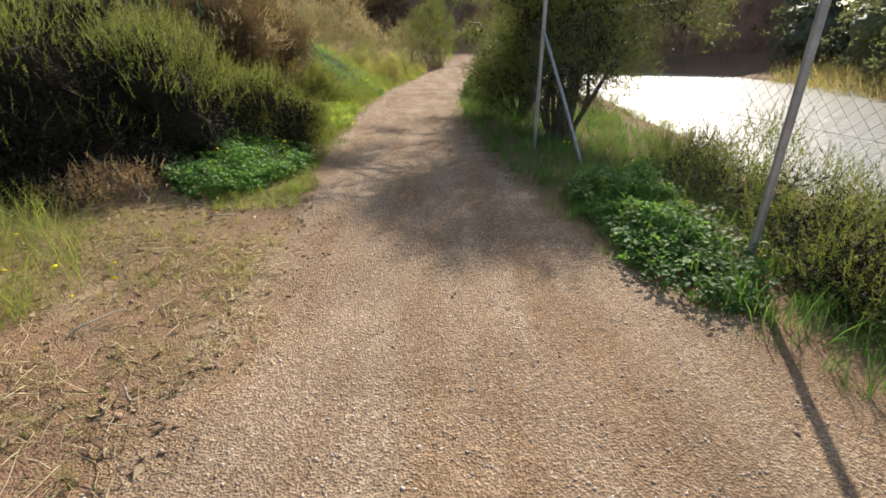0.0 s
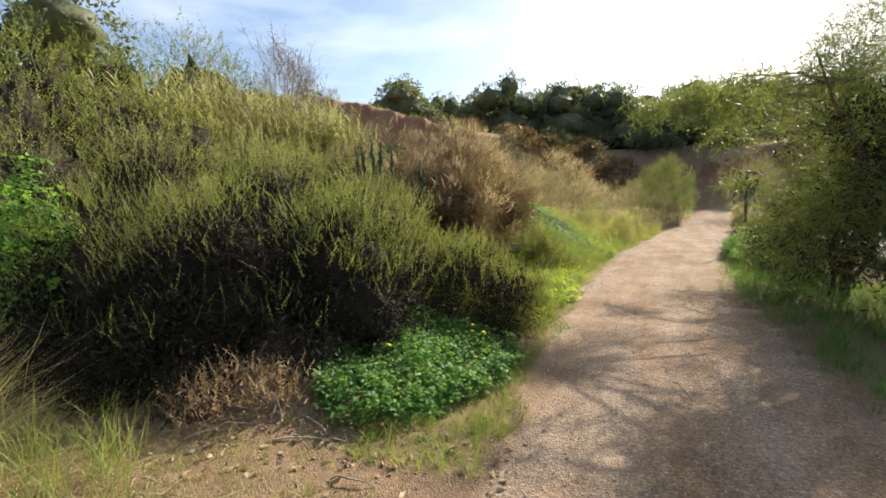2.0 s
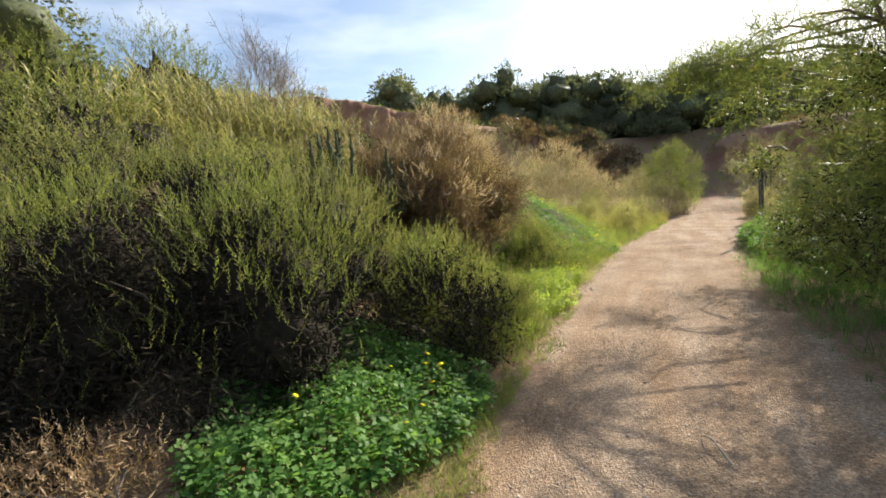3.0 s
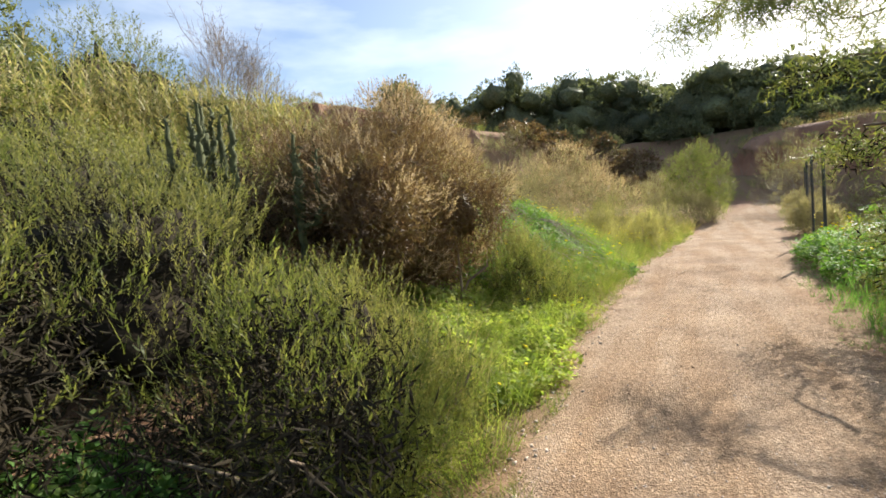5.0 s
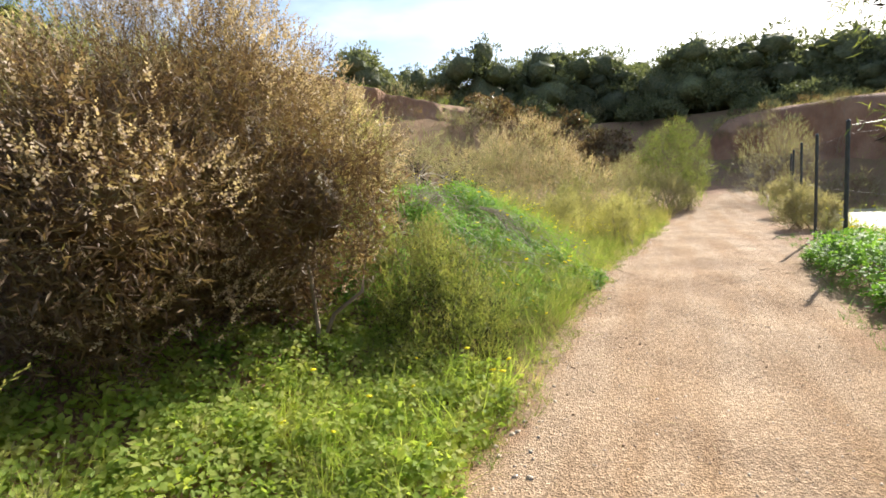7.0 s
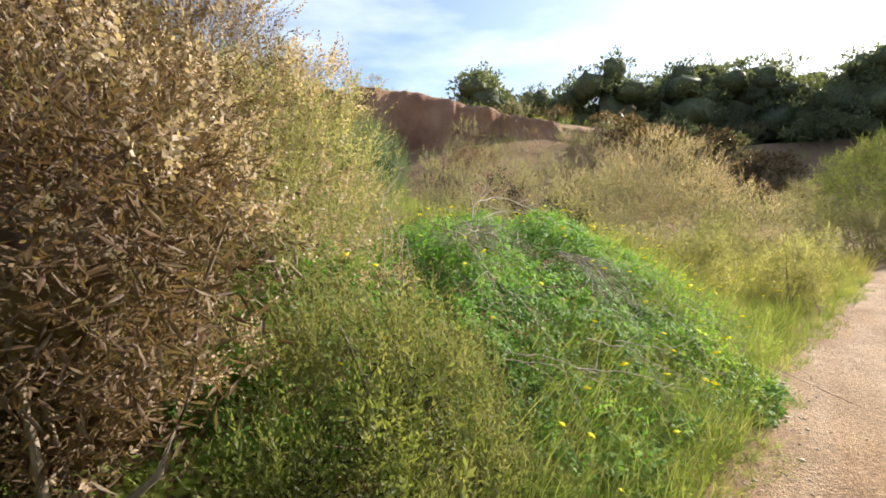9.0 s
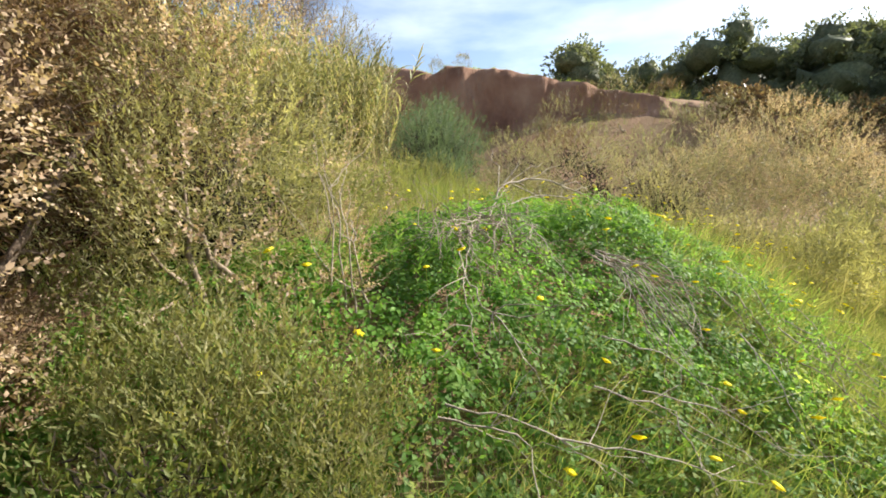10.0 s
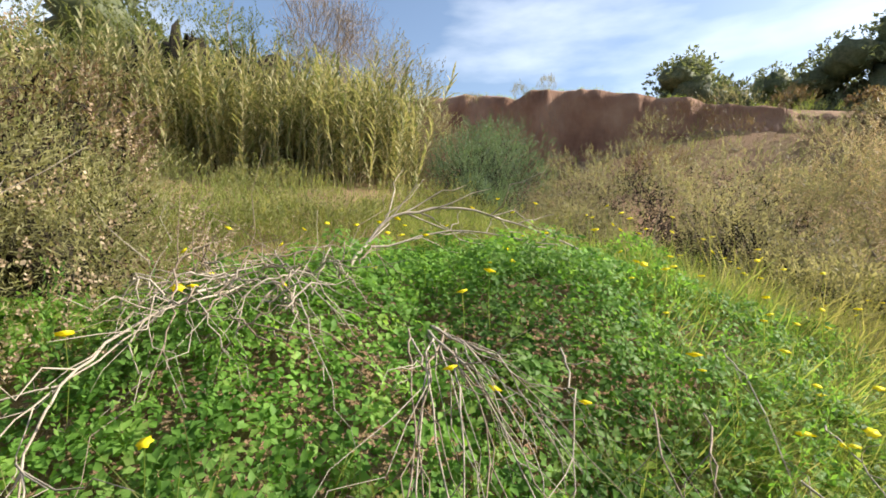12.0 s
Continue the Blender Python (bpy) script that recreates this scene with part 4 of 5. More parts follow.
# acacias by the fence: low dense growth, boughs arching over the path


def acacia(x0, y0, masses, boughs, n, label):
    g0 = float(height(x0, y0))
    ob = thing("acacia_tree", (x0, y0, g0), label, "tree", "acacias by the fence")
    limbs, blobs = [], []
    for x, y, z, r in masses:
        limbs.append(limb(wander((x0 + RNG.normal(0, 0.15), y0 + RNG.normal(0, 0.15), g0 - 0.1), (x, y, z + 0.3), 7, 0.06), 0.055, 0.012, 6))
        blobs.append((x, y, z, r, r, r * 0.85))
    for a_, e in boughs:
        limbs.append(limb(wander(a_, e, 6, 0.06, 0.15), 0.02, 0.005, 5))
        m = np.array(a_) * 0.35 + np.array(e) * 0.65
        blobs.append((*e, 0.36, 0.36, 0.15))
        blobs.append((*m, 0.4, 0.4, 0.18))
    part("trunk", *join(limbs), M_BARK, ob)
    # near-black fill in the lower masses, painting the shade inside the crown
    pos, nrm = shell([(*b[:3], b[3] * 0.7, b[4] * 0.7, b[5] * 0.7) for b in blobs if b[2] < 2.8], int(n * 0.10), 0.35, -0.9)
    part("inner_fill", *spread(INNER, pos, nrm + RNG.normal(0, 0.8, pos.shape), 1.3), M_INNER_SHADE, ob, "dark dead inner foliage")
    pos, nrm = shell(blobs, n, 0.30, -0.8)
    d = nrm * 0.7 + np.array([0, 0, -0.15]) + RNG.normal(0, 0.5, pos.shape)
    part("crown", *spread(WILLOW, pos - d * 0.1, d, RNG.uniform(0.6, 1.1, len(pos))), M_WILLOW, ob)
    return ob


acacia(2.4, 9.7, [(1.35, 9.2, 0.75, 0.7), (1.5, 10.3, 0.9, 0.8), (2.1, 8.7, 0.9, 0.8), (1.9, 9.6, 1.6, 0.95), (2.7, 9.2, 1.3, 1.1), (2.2, 10.6, 1.4, 1.1), (3.2, 10.2, 1.9, 1.3), (1.7, 9.5, 2.4, 0.9),
                  (2.6, 9.6, 3.0, 1.3), (1.6, 10.6, 2.9, 0.85), (3.4, 9.8, 3.1, 1.2), (2.5, 8.9, 2.2, 0.8), (2.4, 10.8, 3.8, 1.0), (4.3, 9.8, 2.4, 1.2), (1.0, 9.3, 2.9, 0.5), (2.9, 11.0, 4.4, 0.9), (3.7, 11.6, 4.6, 1.1), (2.2, 11.3, 4.3, 0.6)],
       [((1.5, 9.8, 2.9), (-0.95, 11.6, 3.05)), ((1.4, 10.2, 3.0), (-0.5, 12.0, 3.2)), ((1.3, 10.6, 2.9), (-0.3, 11.2, 3.1)), ((1.2, 10.8, 3.1), (0.1, 11.8, 3.35)), ((1.2, 9.4, 2.8), (0.3, 9.3, 2.9))], 15500, "bushy acacia with narrow drooping leaves overhanging the path")
acacia(2.0, 12.2, [(1.0, 11.2, 0.6, 0.6), (1.1, 12.0, 0.65, 0.65), (1.5, 12.6, 0.9, 0.8), (1.6, 11.4, 1.3, 0.9), (2.3, 12.2, 1.5, 1.1), (2.9, 11.6, 1.8, 1.2), (2.0, 12.6, 2.5, 1.0), (2.8, 12.8, 2.9, 1.1), (3.2, 11.8, 3.2, 1.1)],
       [((1.5, 12.0, 2.6), (0.3, 11.9, 2.95)), ((1.3, 11.4, 2.7), (-0.15, 11.3, 3.05)), ((1.2, 12.6, 2.6), (0.3, 13.4, 2.7)), ((0.9, 12.2, 1.9), (0.75, 13.5, 1.75))], 6500, "leafy acacia with yellowing drooping leaves")

# trees beyond the pond
for x, y, H, R in [(21, 21, 4.6, 2.6), (23.5, 27, 5, 2.8), (24, 16, 4.8, 2.8), (25, 34, 5.5, 3), (20, 13, 4.2, 2.4), (29, 22, 6, 3.2), (23, 9, 5, 3), (30, 14, 6, 3.4), (29, 30, 6, 3.2), (27, 41, 6, 3.2), (33, 37, 6.5, 3.4)]:
    pine(x, y, H, R, 420, label="rounded dark green tree beyond the pond", group="trees beyond the pond")

# ---- fence ----


def fence_post(x, y, H, mat, label, r=0.03):
    g = float(height(x, y))
    ob = thing("fence_post", (x, y, g), label, "post", "fence posts")
    V, F = limb([(x, y, g - 0.2), (x, y, g + H * 0.5), (x, y, g + H)], r, r, 12)
    part("pole", V, F, mat, ob, smooth=True)
    V, F = limb([(x, y, g + H - 0.002), (x, y, g + H + 0.012), (x, y, g + H + 0.03)], r * 1.25, 0.004, 12)
    part("cap", V, F, mat, ob, smooth=True)
    return ob


near = "slim grey galvanised steel fence post in the grass"
far_l = "dark steel fence post beside the path"
LINE = [(3.3, -1.2, near), (2.32, 3.2, near), (1.5, 7.7, near), (1.7, 12.5, near), (1.4, 18.0, far_l), (1.75, 21.0, far_l), (2.2, 24.2, far_l), (2.7, 27.4, far_l), (3.3, 30.6, far_l), (4.0, 33.8, far_l)]
for x, y, lab in LINE:
    o = fence_post(x, y, 2.15, M_METAL if lab is near else M_DARKPOST, lab)
    if (x, y) == (1.5, 7.7):
        g = float(height(1.95, 6.2))
        part("brace", *limb([(1.5, 7.68, 1.75), (1.72, 6.95, 0.85), (1.95, 6.2, g - 0.1)], 0.022, 0.022, 10), M_METAL, o, "slanting steel brace", True)
wires, mesh_bits = [], []
for (x0, y0, _), (x1, y1, _) in zip(LINE[:-1], LINE[1:]):
    a, b = np.array([x0, y0, float(height(x0, y0))]), np.array([x1, y1, float(height(x1, y1))])
    for h in (0.25, 1.1, 1.95):
        wires.append(limb([a + (0, 0, h), (a + b) / 2 + (0, 0, h - 0.02), b + (0, 0, h)], 0.0018, 0.0018, 4))
    L = np.linalg.norm(b - a)
    step = 0.10 if y0 < 9 else 0.2
    if y0 > 9 and y0 < 15:
        continue
    nn = int(L / step)
    for s in (-1, 1):
        for i in range(-int(1.7 / step), nn + int(1.7 / step)):
            u0, u1 = i * step, i * step + s * 1.7
            z0, z1 = 0.25, 1.95
            lo, hi = sorted((u0, u1))
            if hi <= 0 or lo >= L:
                continue
            c0, c1 = np.clip(u0, 0, L), np.clip(u1, 0, L)
            z0b, z1b = z0 + (c0 - u0) / (u1 - u0) * 1.7, z0 + (c1 - u0) / (u1 - u0) * 1.7
            p0, p1 = a + (b - a) * c0 / L + (0, 0, z0b), a + (b - a) * c1 / L + (0, 0, z1b)
            mesh_bits.append(limb([p0, (p0 + p1) / 2, p1], 0.0011, 0.0011, 3))
fence_wire = thing("fence_wire", (LINE[0][0], LINE[0][1], float(height(LINE[0][0], LINE[0][1]))), "taut steel wires strung between fence posts", "wire")
for V, F in wires:
    part("wire", V, F, M_WIRE, fence_wire)
tagged(part("chain_link_mesh", *join(mesh_bits), M_WIRE), "diamond chain-link wire netting along the path", "fence", kind="stuff")

# ---- bramble mound, leafy patches ----


def up_dirs(P, tilt=0.3):
    e = 0.05
    gx_ = (height(P[:, 0] + e, P[:, 1]) - height(P[:, 0] - e, P[:, 1])) / (2 * e)
    gy_ = (height(P[:, 0], P[:, 1] + e) - height(P[:, 0], P[:, 1] - e)) / (2 * e)
    return np.column_stack([-gx_, -gy_, np.ones(len(P))]) + RNG.normal(0, tilt, P.shape)


def patch_noise(x, y, s, seed):
    return np.array([noise.noise((a * s, b * s, seed)) for a, b in zip(x, y)])


def leafy_patch(name, label, spot, n, thick, templates=None, mat=None, size=1.0):
    """A low mass of leaves over an oval spot (x, y, rx, ry), thinning and sinking to its edge."""
    cx, cy, rx, ry = spot
    P = ground_points(n, cx - 1.2 * rx, cx + 1.2 * rx, cy - 1.2 * ry, cy + 1.2 * ry, oval(*spot))
    q = np.clip(((P[:, 0] - cx) / rx) ** 2 + ((P[:, 1] - cy) / ry) ** 2, 0, 1)
    top = thick * (0.7 + 1.0 * patch_noise(P[:, 0], P[:, 1], 1.7, 3.3)) * (0.3 + 0.7 * (1 - q))
    P[:, 2] += top * np.sqrt(RNG.uniform(0.3, 1, len(P)))
    ob = thing(name, (cx, cy, float(height(cx, cy))), label, "plant")
    lower = P[RNG.random(len(P)) < 0.42].copy()
    lower[:, 2] = height(lower[:, 0], lower[:, 1]) + 0.35 * thick * RNG.random(len(lower))
    low = spread(templates or LEAFY, lower, up_dirs(lower, 0.3), size * 1.15)
    high = spread(templates or LEAFY, P - (0, 0, 0.08), up_dirs(P, 0.4), size * RNG.uniform(0.55, 1.25, len(P)))
    part("foliage", *join([high, low]), mat or M_BRAMBLE, ob)
    Q = P[RNG.integers(0, len(P), max(20, n // 40))]
    part("stem", *spread(TWIGS, np.column_stack([Q[:, :2], height(Q[:, 0], Q[:, 1]) - 0.03]), up_dirs(Q, 0.5), 0.5 * thick / 0.5), M_TWIG, ob)
    return ob


def oval(cx, cy, rx, ry):
    return lambda x, y: ((x - cx) / rx) ** 2 + ((y - cy) / ry) ** 2 + 0.25 * waves(x, y, 3.1, cx) < 1


leafy_patch("bramble_mound", "mound of bright-green bramble leaves with dead canes", (-4.4, 16.1, 2.25, 3.9), 25000, 0.5, size=0.64)
leafy_patch("leafy_weed", "low clump of blue-green leafy weeds under the shrubs", (-2.68, 6.1, 0.85, 1.15), 3000, 0.52, None, M_NETTLE, 0.75)
leafy_patch("leafy_weed", "low blue-green leafy weeds in the shade of the shrubs", (-3.25, 6.95, 0.6, 0.5), 1200, 0.45, None, M_NETTLE, 0.75)
leafy_patch("leafy_weed", "bright-green leafy weeds at the foot of the brown bush", (-3.2, 10.3, 1.3, 2.1), 6500, 0.42, None, M_FRESH, 0.75)
leafy_patch("leafy_weed", "light-green leafy weeds along the foot of the mound", (-2.75, 16.6, 0.65, 4.0), 2400, 0.36, None, M_FRESH, 0.6)
leafy_patch("leafy_weed", "dark-green leafy weeds below the fence", (1.95, 4.3, 0.55, 1.7), 2000, 0.4, SMALL_LEAFY, M_NETTLE, 1.3)
# dark-green weeds; the darker leaf material also stands in for shade here
leafy_patch("leafy_weed", "dark-green leafy weeds behind the fence", (3.3, 3.8, 1.1, 2.6), 1600, 0.45, LEAFY, M_SHRUB, 0.9)
leafy_patch("leafy_weed", "leafy weeds with yellow flowers by the fence", (1.65, 15.8, 0.95, 3.4), 4200, 0.85, SMALL_LEAFY, M_BRAMBLE, 1.5)

# dry brown weed beside the leafy clump
M_WEED = leaf_mat("dry_weed_leaf", [(0.26, 0.16, 0.10), (0.36, 0.25, 0.16), (0.46, 0.34, 0.23)], 0.35)
shrub("dry_weed", "small dried reddish-brown weed in the shade", [blob(-3.6, 4.7, 0.42, 0.45), blob(-3.25, 4.85, 0.3, 0.45), blob(-3.95, 4.6, 0.25, 0.35)], 700, SPRIGS_FINE, M_WEED, 0.7, 1.0, M_TAN, 90, 8, 0.1, category="weed")

# ---- grass ----


def off_path(x, y, m=0.0):
    return (x < left_x(y) - m) | (x > right_x(y) + m)


def grass(name, label, n, box, templates, mat, size, keep=None, tilt=0.25, lift=0.0):
    P = ground_points(n, *box, keep) + (0, 0, lift)
    return stuff(name, *spread(templates, P - (0, 0, 0.01), up_dirs(P, tilt), size * RNG.uniform(0.6, 1.3, len(P))), mat, label, "grass")


grass("grass", "tangled straw-coloured tall grass beside the path start", 2100, (-6.0, -2.5, 1.2, 4.4), TANGLED, M_DRY, 1.4,
      lambda x, y: ((x + 4.55) / 1.3) ** 2 + ((y - 2.55 + 0.35 * (x + 4.5)) / 1.0) ** 2 + 0.4 * waves(x, y, 2.5) < 1)
grass("grass", "green grass mixed in the dry tussocks", 600, (-6.0, -2.4, 0.8, 4.4), TALL, M_GRASS, 0.7,
      lambda x, y: ((x + 4.1) / 1.5) ** 2 + ((y - 2.5) / 1.4) ** 2 + 0.4 * waves(x, y, 2.5) < 1)
grass("grass", "sparse short grass on bare earth", 2000, (-4.5, -1.2, 0.2, 5.4), SHORT, M_GRASS, 1.0,
      lambda x, y: off_path(x, y, -0.1) & (waves(x, y, 2.2, 1.0) + RNG.normal(0, 0.35, len(x)) > 0.1))
grass("grass", "withered straw-coloured grass on bare earth", 2300, (-4.5, -1.1, 0.2, 5.0), SHORT, M_DRY, 1.1,
      lambda x, y: off_path(x, y, -0.15) & (waves(x, y, 1.7, 2.0) + RNG.normal(0, 0.45, len(x)) > 0.0))
grass("grass", "bright-green grass strip below the leafy weeds", 2200, (-3.2, -1.2, 4.6, 7.6), SHORT, M_GRASS, 1.3, lambda x, y: off_path(x, y, -0.05) & (x > -3.2 + 0.5 * (y - 4.6)) & (x > left_x(y) - 0.9))
grass("grass", "yellow-green verge grass along the path", 6000, (-3.6, -0.2, 7.4, 26.0), TUFTS, M_GRASS, 0.65,
      lambda x, y: off_path(x, y, 0.05) & (x > left_x(y) - 1.6) & (RNG.uniform(0, 1, len(x)) < 1.0 - 0.4 * (left_x(y) - x)))
grass("grass", "long green grass at the path edge below the scrub", 800, (-3.6, -1.95, 7.8, 12.6), TALL, M_FRESH, 0.55, lambda x, y: (x < left_x(y) - 0.1) & (waves(x, y, 2.6, 0.7) > -0.4), 0.35)
grass("grass", "tangled olive and tan grass among the shrubs", 520, (-4.3, -2.35, 7.6, 9.4), TANGLED, M_GRASS, 0.9, lambda x, y: (x < left_x(y) - 0.2) & (waves(x, y, 2.4, 0.5) > -0.5), 0.35, 0.1)
grass("grass", "dead tan grass stalks among the shrubs", 160, (-4.3, -2.4, 7.6, 9.2), TANGLED, M_DRY, 1.1, lambda x, y: (x < left_x(y) - 0.3) & (waves(x, y, 2.0, 1.5) > -0.2), 0.4, 0.15)
edge_l = lambda x, y: (np.abs(x - left_x(y) + 0.06) < 0.10 + 0.16 * np.abs(waves(x, y, 4.1, 0.9))) & (waves(x, y, 2.9, 2.2) > -0.45)
grass("grass", "short green grass spilling over the path edge", 9000, (-2.6, -0.6, 5.0, 24.0), SHORT, M_GRASS, 1.2, edge_l, 0.35)
edge_r = lambda x, y: (np.abs(x - right_x(y) - 0.05) < 0.08 + 0.14 * np.abs(waves(x, y, 4.1, 1.9))) & (waves(x, y, 2.9, 3.2) > -0.3)
grass("grass", "short green grass at the fence side of the path", 6000, (0.1, 2.8, 1.0, 22.0), SHORT, M_NETTLE, 1.1, edge_r, 0.35)
grass("grass", "shaggy long grass along the foot of the mound", 420, (-3.5, -2.05, 12.8, 19.5), TALL, M_GRASS, 0.55, lambda x, y: (x < left_x(y) - 0.1) & (waves(x, y, 2.3, 0.2) > -0.5), 0.3)
grass("grass", "feathery light-green growth among the brambles", 420, (-4.4, -2.3, 13.4, 17.8), SPRIGS_FINE, M_BRAMBLE, 1.2, lambda x, y: oval(-4.4, 15.3, 2.3, 2.9)(x, y) & (waves(x, y, 2.1, 1.9) > 0.1), 0.3, 0.32)
grass("grass", "tall yellow-green meadow grass beyond the mound", 6000, (-9.5, -1.0, 17.2, 27.0), MEADOW, M_GRASS, 0.65, lambda x, y: off_path(x, y, 0.35))
grass("grass", "mixed grass on the scrub slope", 2200, (-13.0, -2.0, 7.0, 24.0), MEADOW, M_GRASS, 0.4, lambda x, y: off_path(x, y, 0.8) & ~oval(-4.4, 15.3, 2.1, 2.7)(x, y))
grass("grass", "tall straw-tipped meadow grass along the path", 2300, (-5.2, 0.4, 18.6, 30.5), MEADOW_FINE, M_MEADOW, 1.1, lambda x, y: (x < left_x(y) - 0.25) & (x > left_x(y) - 4.0) & (waves(x, y, 1.1, 0.3) > -0.45))
grass("grass", "yellow-green tall grass on the flank of the mound", 700, (-3.5, -2.15, 12.9, 18.6), TANGLED, M_GRASS, 0.85, lambda x, y: (x < left_x(y) - 0.15) & (waves(x, y, 2.1, 1.2) > -0.1), 0.3)
grass("grass", "tangled olive grass behind the mound", 900, (-9.5, -5.2, 12.4, 20.0), TANGLED, M_GRASS, 1.1, lambda x, y: ~oval(-4.4, 16.1, 2.1, 3.7)(x, y))
grass("grass", "dark-green grass below the fence", 3200, (0.5, 4.5, 1.0, 14.0), TUFTS, M_NETTLE, 0.8, lambda x, y: x > right_x(y) + 0.1)
grass("grass", "dull tall grass on the pond bank", 1900, (1.8, 6.4, 0.0, 30.0), MEADOW_FINE, M_SHRUB, 0.7, lambda x, y: x > right_x(y) + 0.8)
grass("grass", "reedy tan grass along the far pond bank", 2600, (10.0, 26.0, 4.0, 30.0), MEADOW, M_DRY, 1.6, lambda x, y: x > np.interp(y, [5, 10, 19.6, 27.6], [11, 15, 17.8, 19.5]) - 0.3)
grass("grass", "rough dry grass over the distant slopes", 2600, (-32.0, 14.0, 24.0, 50.0), MEADOW, M_GRASS, 1.1, lambda x, y: off_path(x, y, 0.3))

top_i = RNG.integers(0, CL - 8, 900)
top_t = RNG.random(900)[:, None]
P = CV[7][top_i] * (1 - top_t) + CV[8][top_i] * top_t
stuff("grass", *spread(TUFTS, P - (0, 0, 0.05), RNG.normal(0, 0.2, P.shape) + (0, 0, 1), RNG.uniform(0.6, 1.3, 900)), M_FRESH, "short green grass on top of the cliff", "grass")

k = RNG.integers(0, 58, 1500)
f = RNG.random((1500, 1))
P = BV[5][k] * (1 - f) + BV[6][k] * f
stuff("grass", *spread(TUFTS, P - (0, 0, 0.05), RNG.normal(0, 0.2, P.shape) + (0, 0, 1), RNG.uniform(0.8, 1.6, 1500)), M_DRY, "pale dry grass along the top of the earth bank", "grass")

# scattered clumps of wild flowers, one mesh of heads for each drift


def flowers(label, n, box, lift, keep=None, R=0.022):
    P = ground_points(n, *box, keep)
    P[:, 2] += lift * RNG.uniform(0.7, 1.25, len(P))
    d = np.column_stack([RNG.normal(0.15, 0.35, len(P)), RNG.normal(0.1, 0.35, len(P)), np.ones(len(P))])
    ob = thing("wildflower", (float(P[:, 0].mean()), float(P[:, 1].mean()), float(height(P[:, 0].mean(), P[:, 1].mean()))), label, "flower")
    spin, size = RNG.uniform(0, 6.28, len(P)), RNG.uniform(0.7, 1.25, len(P))
    part("flower", *spread([daisy(R)], P, d, size, spin), M_YELLOW, ob, "yellow flower heads")
    part("stem", *spread([stalk(0.3)], P, np.column_stack([0 * spin, 0 * spin, 0 * spin + 1]), 1.0, spin), M_FRESH, ob)
    return ob


flowers("yellow wildflowers on the bramble mound", 60, (-6.2, -2.3, 12.8, 18.0), 0.5, oval(-4.4, 15.3, 2.2, 2.8), 0.03)
flowers("yellow wildflowers in the grass beside the mound", 90, (-5.5, -2.2, 16.8, 21.5), 0.55, None, 0.026)
flowers("yellow wildflowers at the foot of the brown bush", 34, (-3.4, -2.05, 8.8, 13.5), 0.28, None, 0.022)
flowers("yellow wildflowers along the far verge", 120, (-3.6, -1.6, 13.5, 26.0), 0.5, lambda x, y: off_path(x, y, 0.1), 0.026)
flowers("yellow wildflowers by the fence", 80, (0.8, 2.2, 12.5, 19.0), 0.7, lambda x, y: off_path(x, y, 0.2), 0.024)
flowers("yellow flowers among leafy weeds", 9, (-2.9, -1.9, 5.4, 6.6), 0.36, None, 0.022)
flowers("yellow flowers in the verge below the fence", 9, (1.2, 2.4, 4.0, 7.5), 0.42, None, 0.022)
flowers("yellow flowers in the dry grass", 9, (-3.2, -2.0, 1.4, 3.6), 0.25, None, 0.02)

# columnar cactus on the slope


def cactus(x, y, arms, H):
    g = float(height(x, y))
    ob = thing("cactus", (x, y, g), "branching grey-green columnar cactus among the shrubs", "cactus", "cacti on the slope")

    def rib(pts, r):
        P = np.asarray(pts, float)
        m = 14
        T = np.gradient(P, axis=0)
        B = bases(T, np.zeros(len(P)))
        a = np.arange(m) * 2 * np.pi / m
        k = np.where(np.arange(m) % 2 == 0, 1.0, 0.72)
        ring = np.stack([np.cos(a) * k, np.sin(a) * k, 0 * a], 1)
        rad = np.full(len(P), r)
        rad[-1], rad[-2] = r * 0.35, r * 0.85
        t0, u = np.linspace(0, 1, len(P)), np.linspace(0, 1, 26)
        P = np.stack([np.interp(u, t0, P[:, k]) for k in range(3)], 1) + RNG.normal(0, 0.012, (26, 3))
        rad = np.interp(u, t0, rad) * (1 + 0.07 * np.sin(np.arange(26) * 1.3) + RNG.normal(0, 0.04, 26))
        B = bases(np.gradient(P, axis=0), np.zeros(26))
        V = (np.einsum("nij,vj->nvi", B, ring) * rad[:, None, None] + P[:, None, :]).reshape(-1, 3)
        F = []
        for i in range(25):
            for j in range(m):
                q, w = i * m + j, i * m + (j + 1) % m
                F += [(q, w, w + m), (q, w + m, q + m)]
        k = RNG.integers(2, 26, 70)
        a = RNG.uniform(0, 6.28, 70)
        out = np.einsum("nij,nj->ni", B[k], np.stack([np.cos(a), np.sin(a), 0 * a + 0.5], 1))
        return join([(V, np.array(F)), spread([diamond(0.075, 0.022, 0.3)], P[k] + out * rad[k][:, None] * 0.7, out, RNG.uniform(0.5, 1.1, 70))])

    part("trunk", *rib([(x, y, g - 0.1 + H * k / 8) for k in range(9)], 0.042), M_CACTUS, ob)
    for ang, z0, out, up in arms:
        c, s_ = math.cos(ang), math.sin(ang)
        pts = [(x, y, g + z0)] + [(x + c * out * q, y + s_ * out * q, g + z0 + up * u) for q, u in ((0.5, 0.0), (0.85, 0.07), (1.0, 0.22), (1.03, 0.48), (1.05, 0.75), (1.08, 1.0))]
        part("arm", *rib(pts, 0.034), M_CACTUS, ob)
    return ob


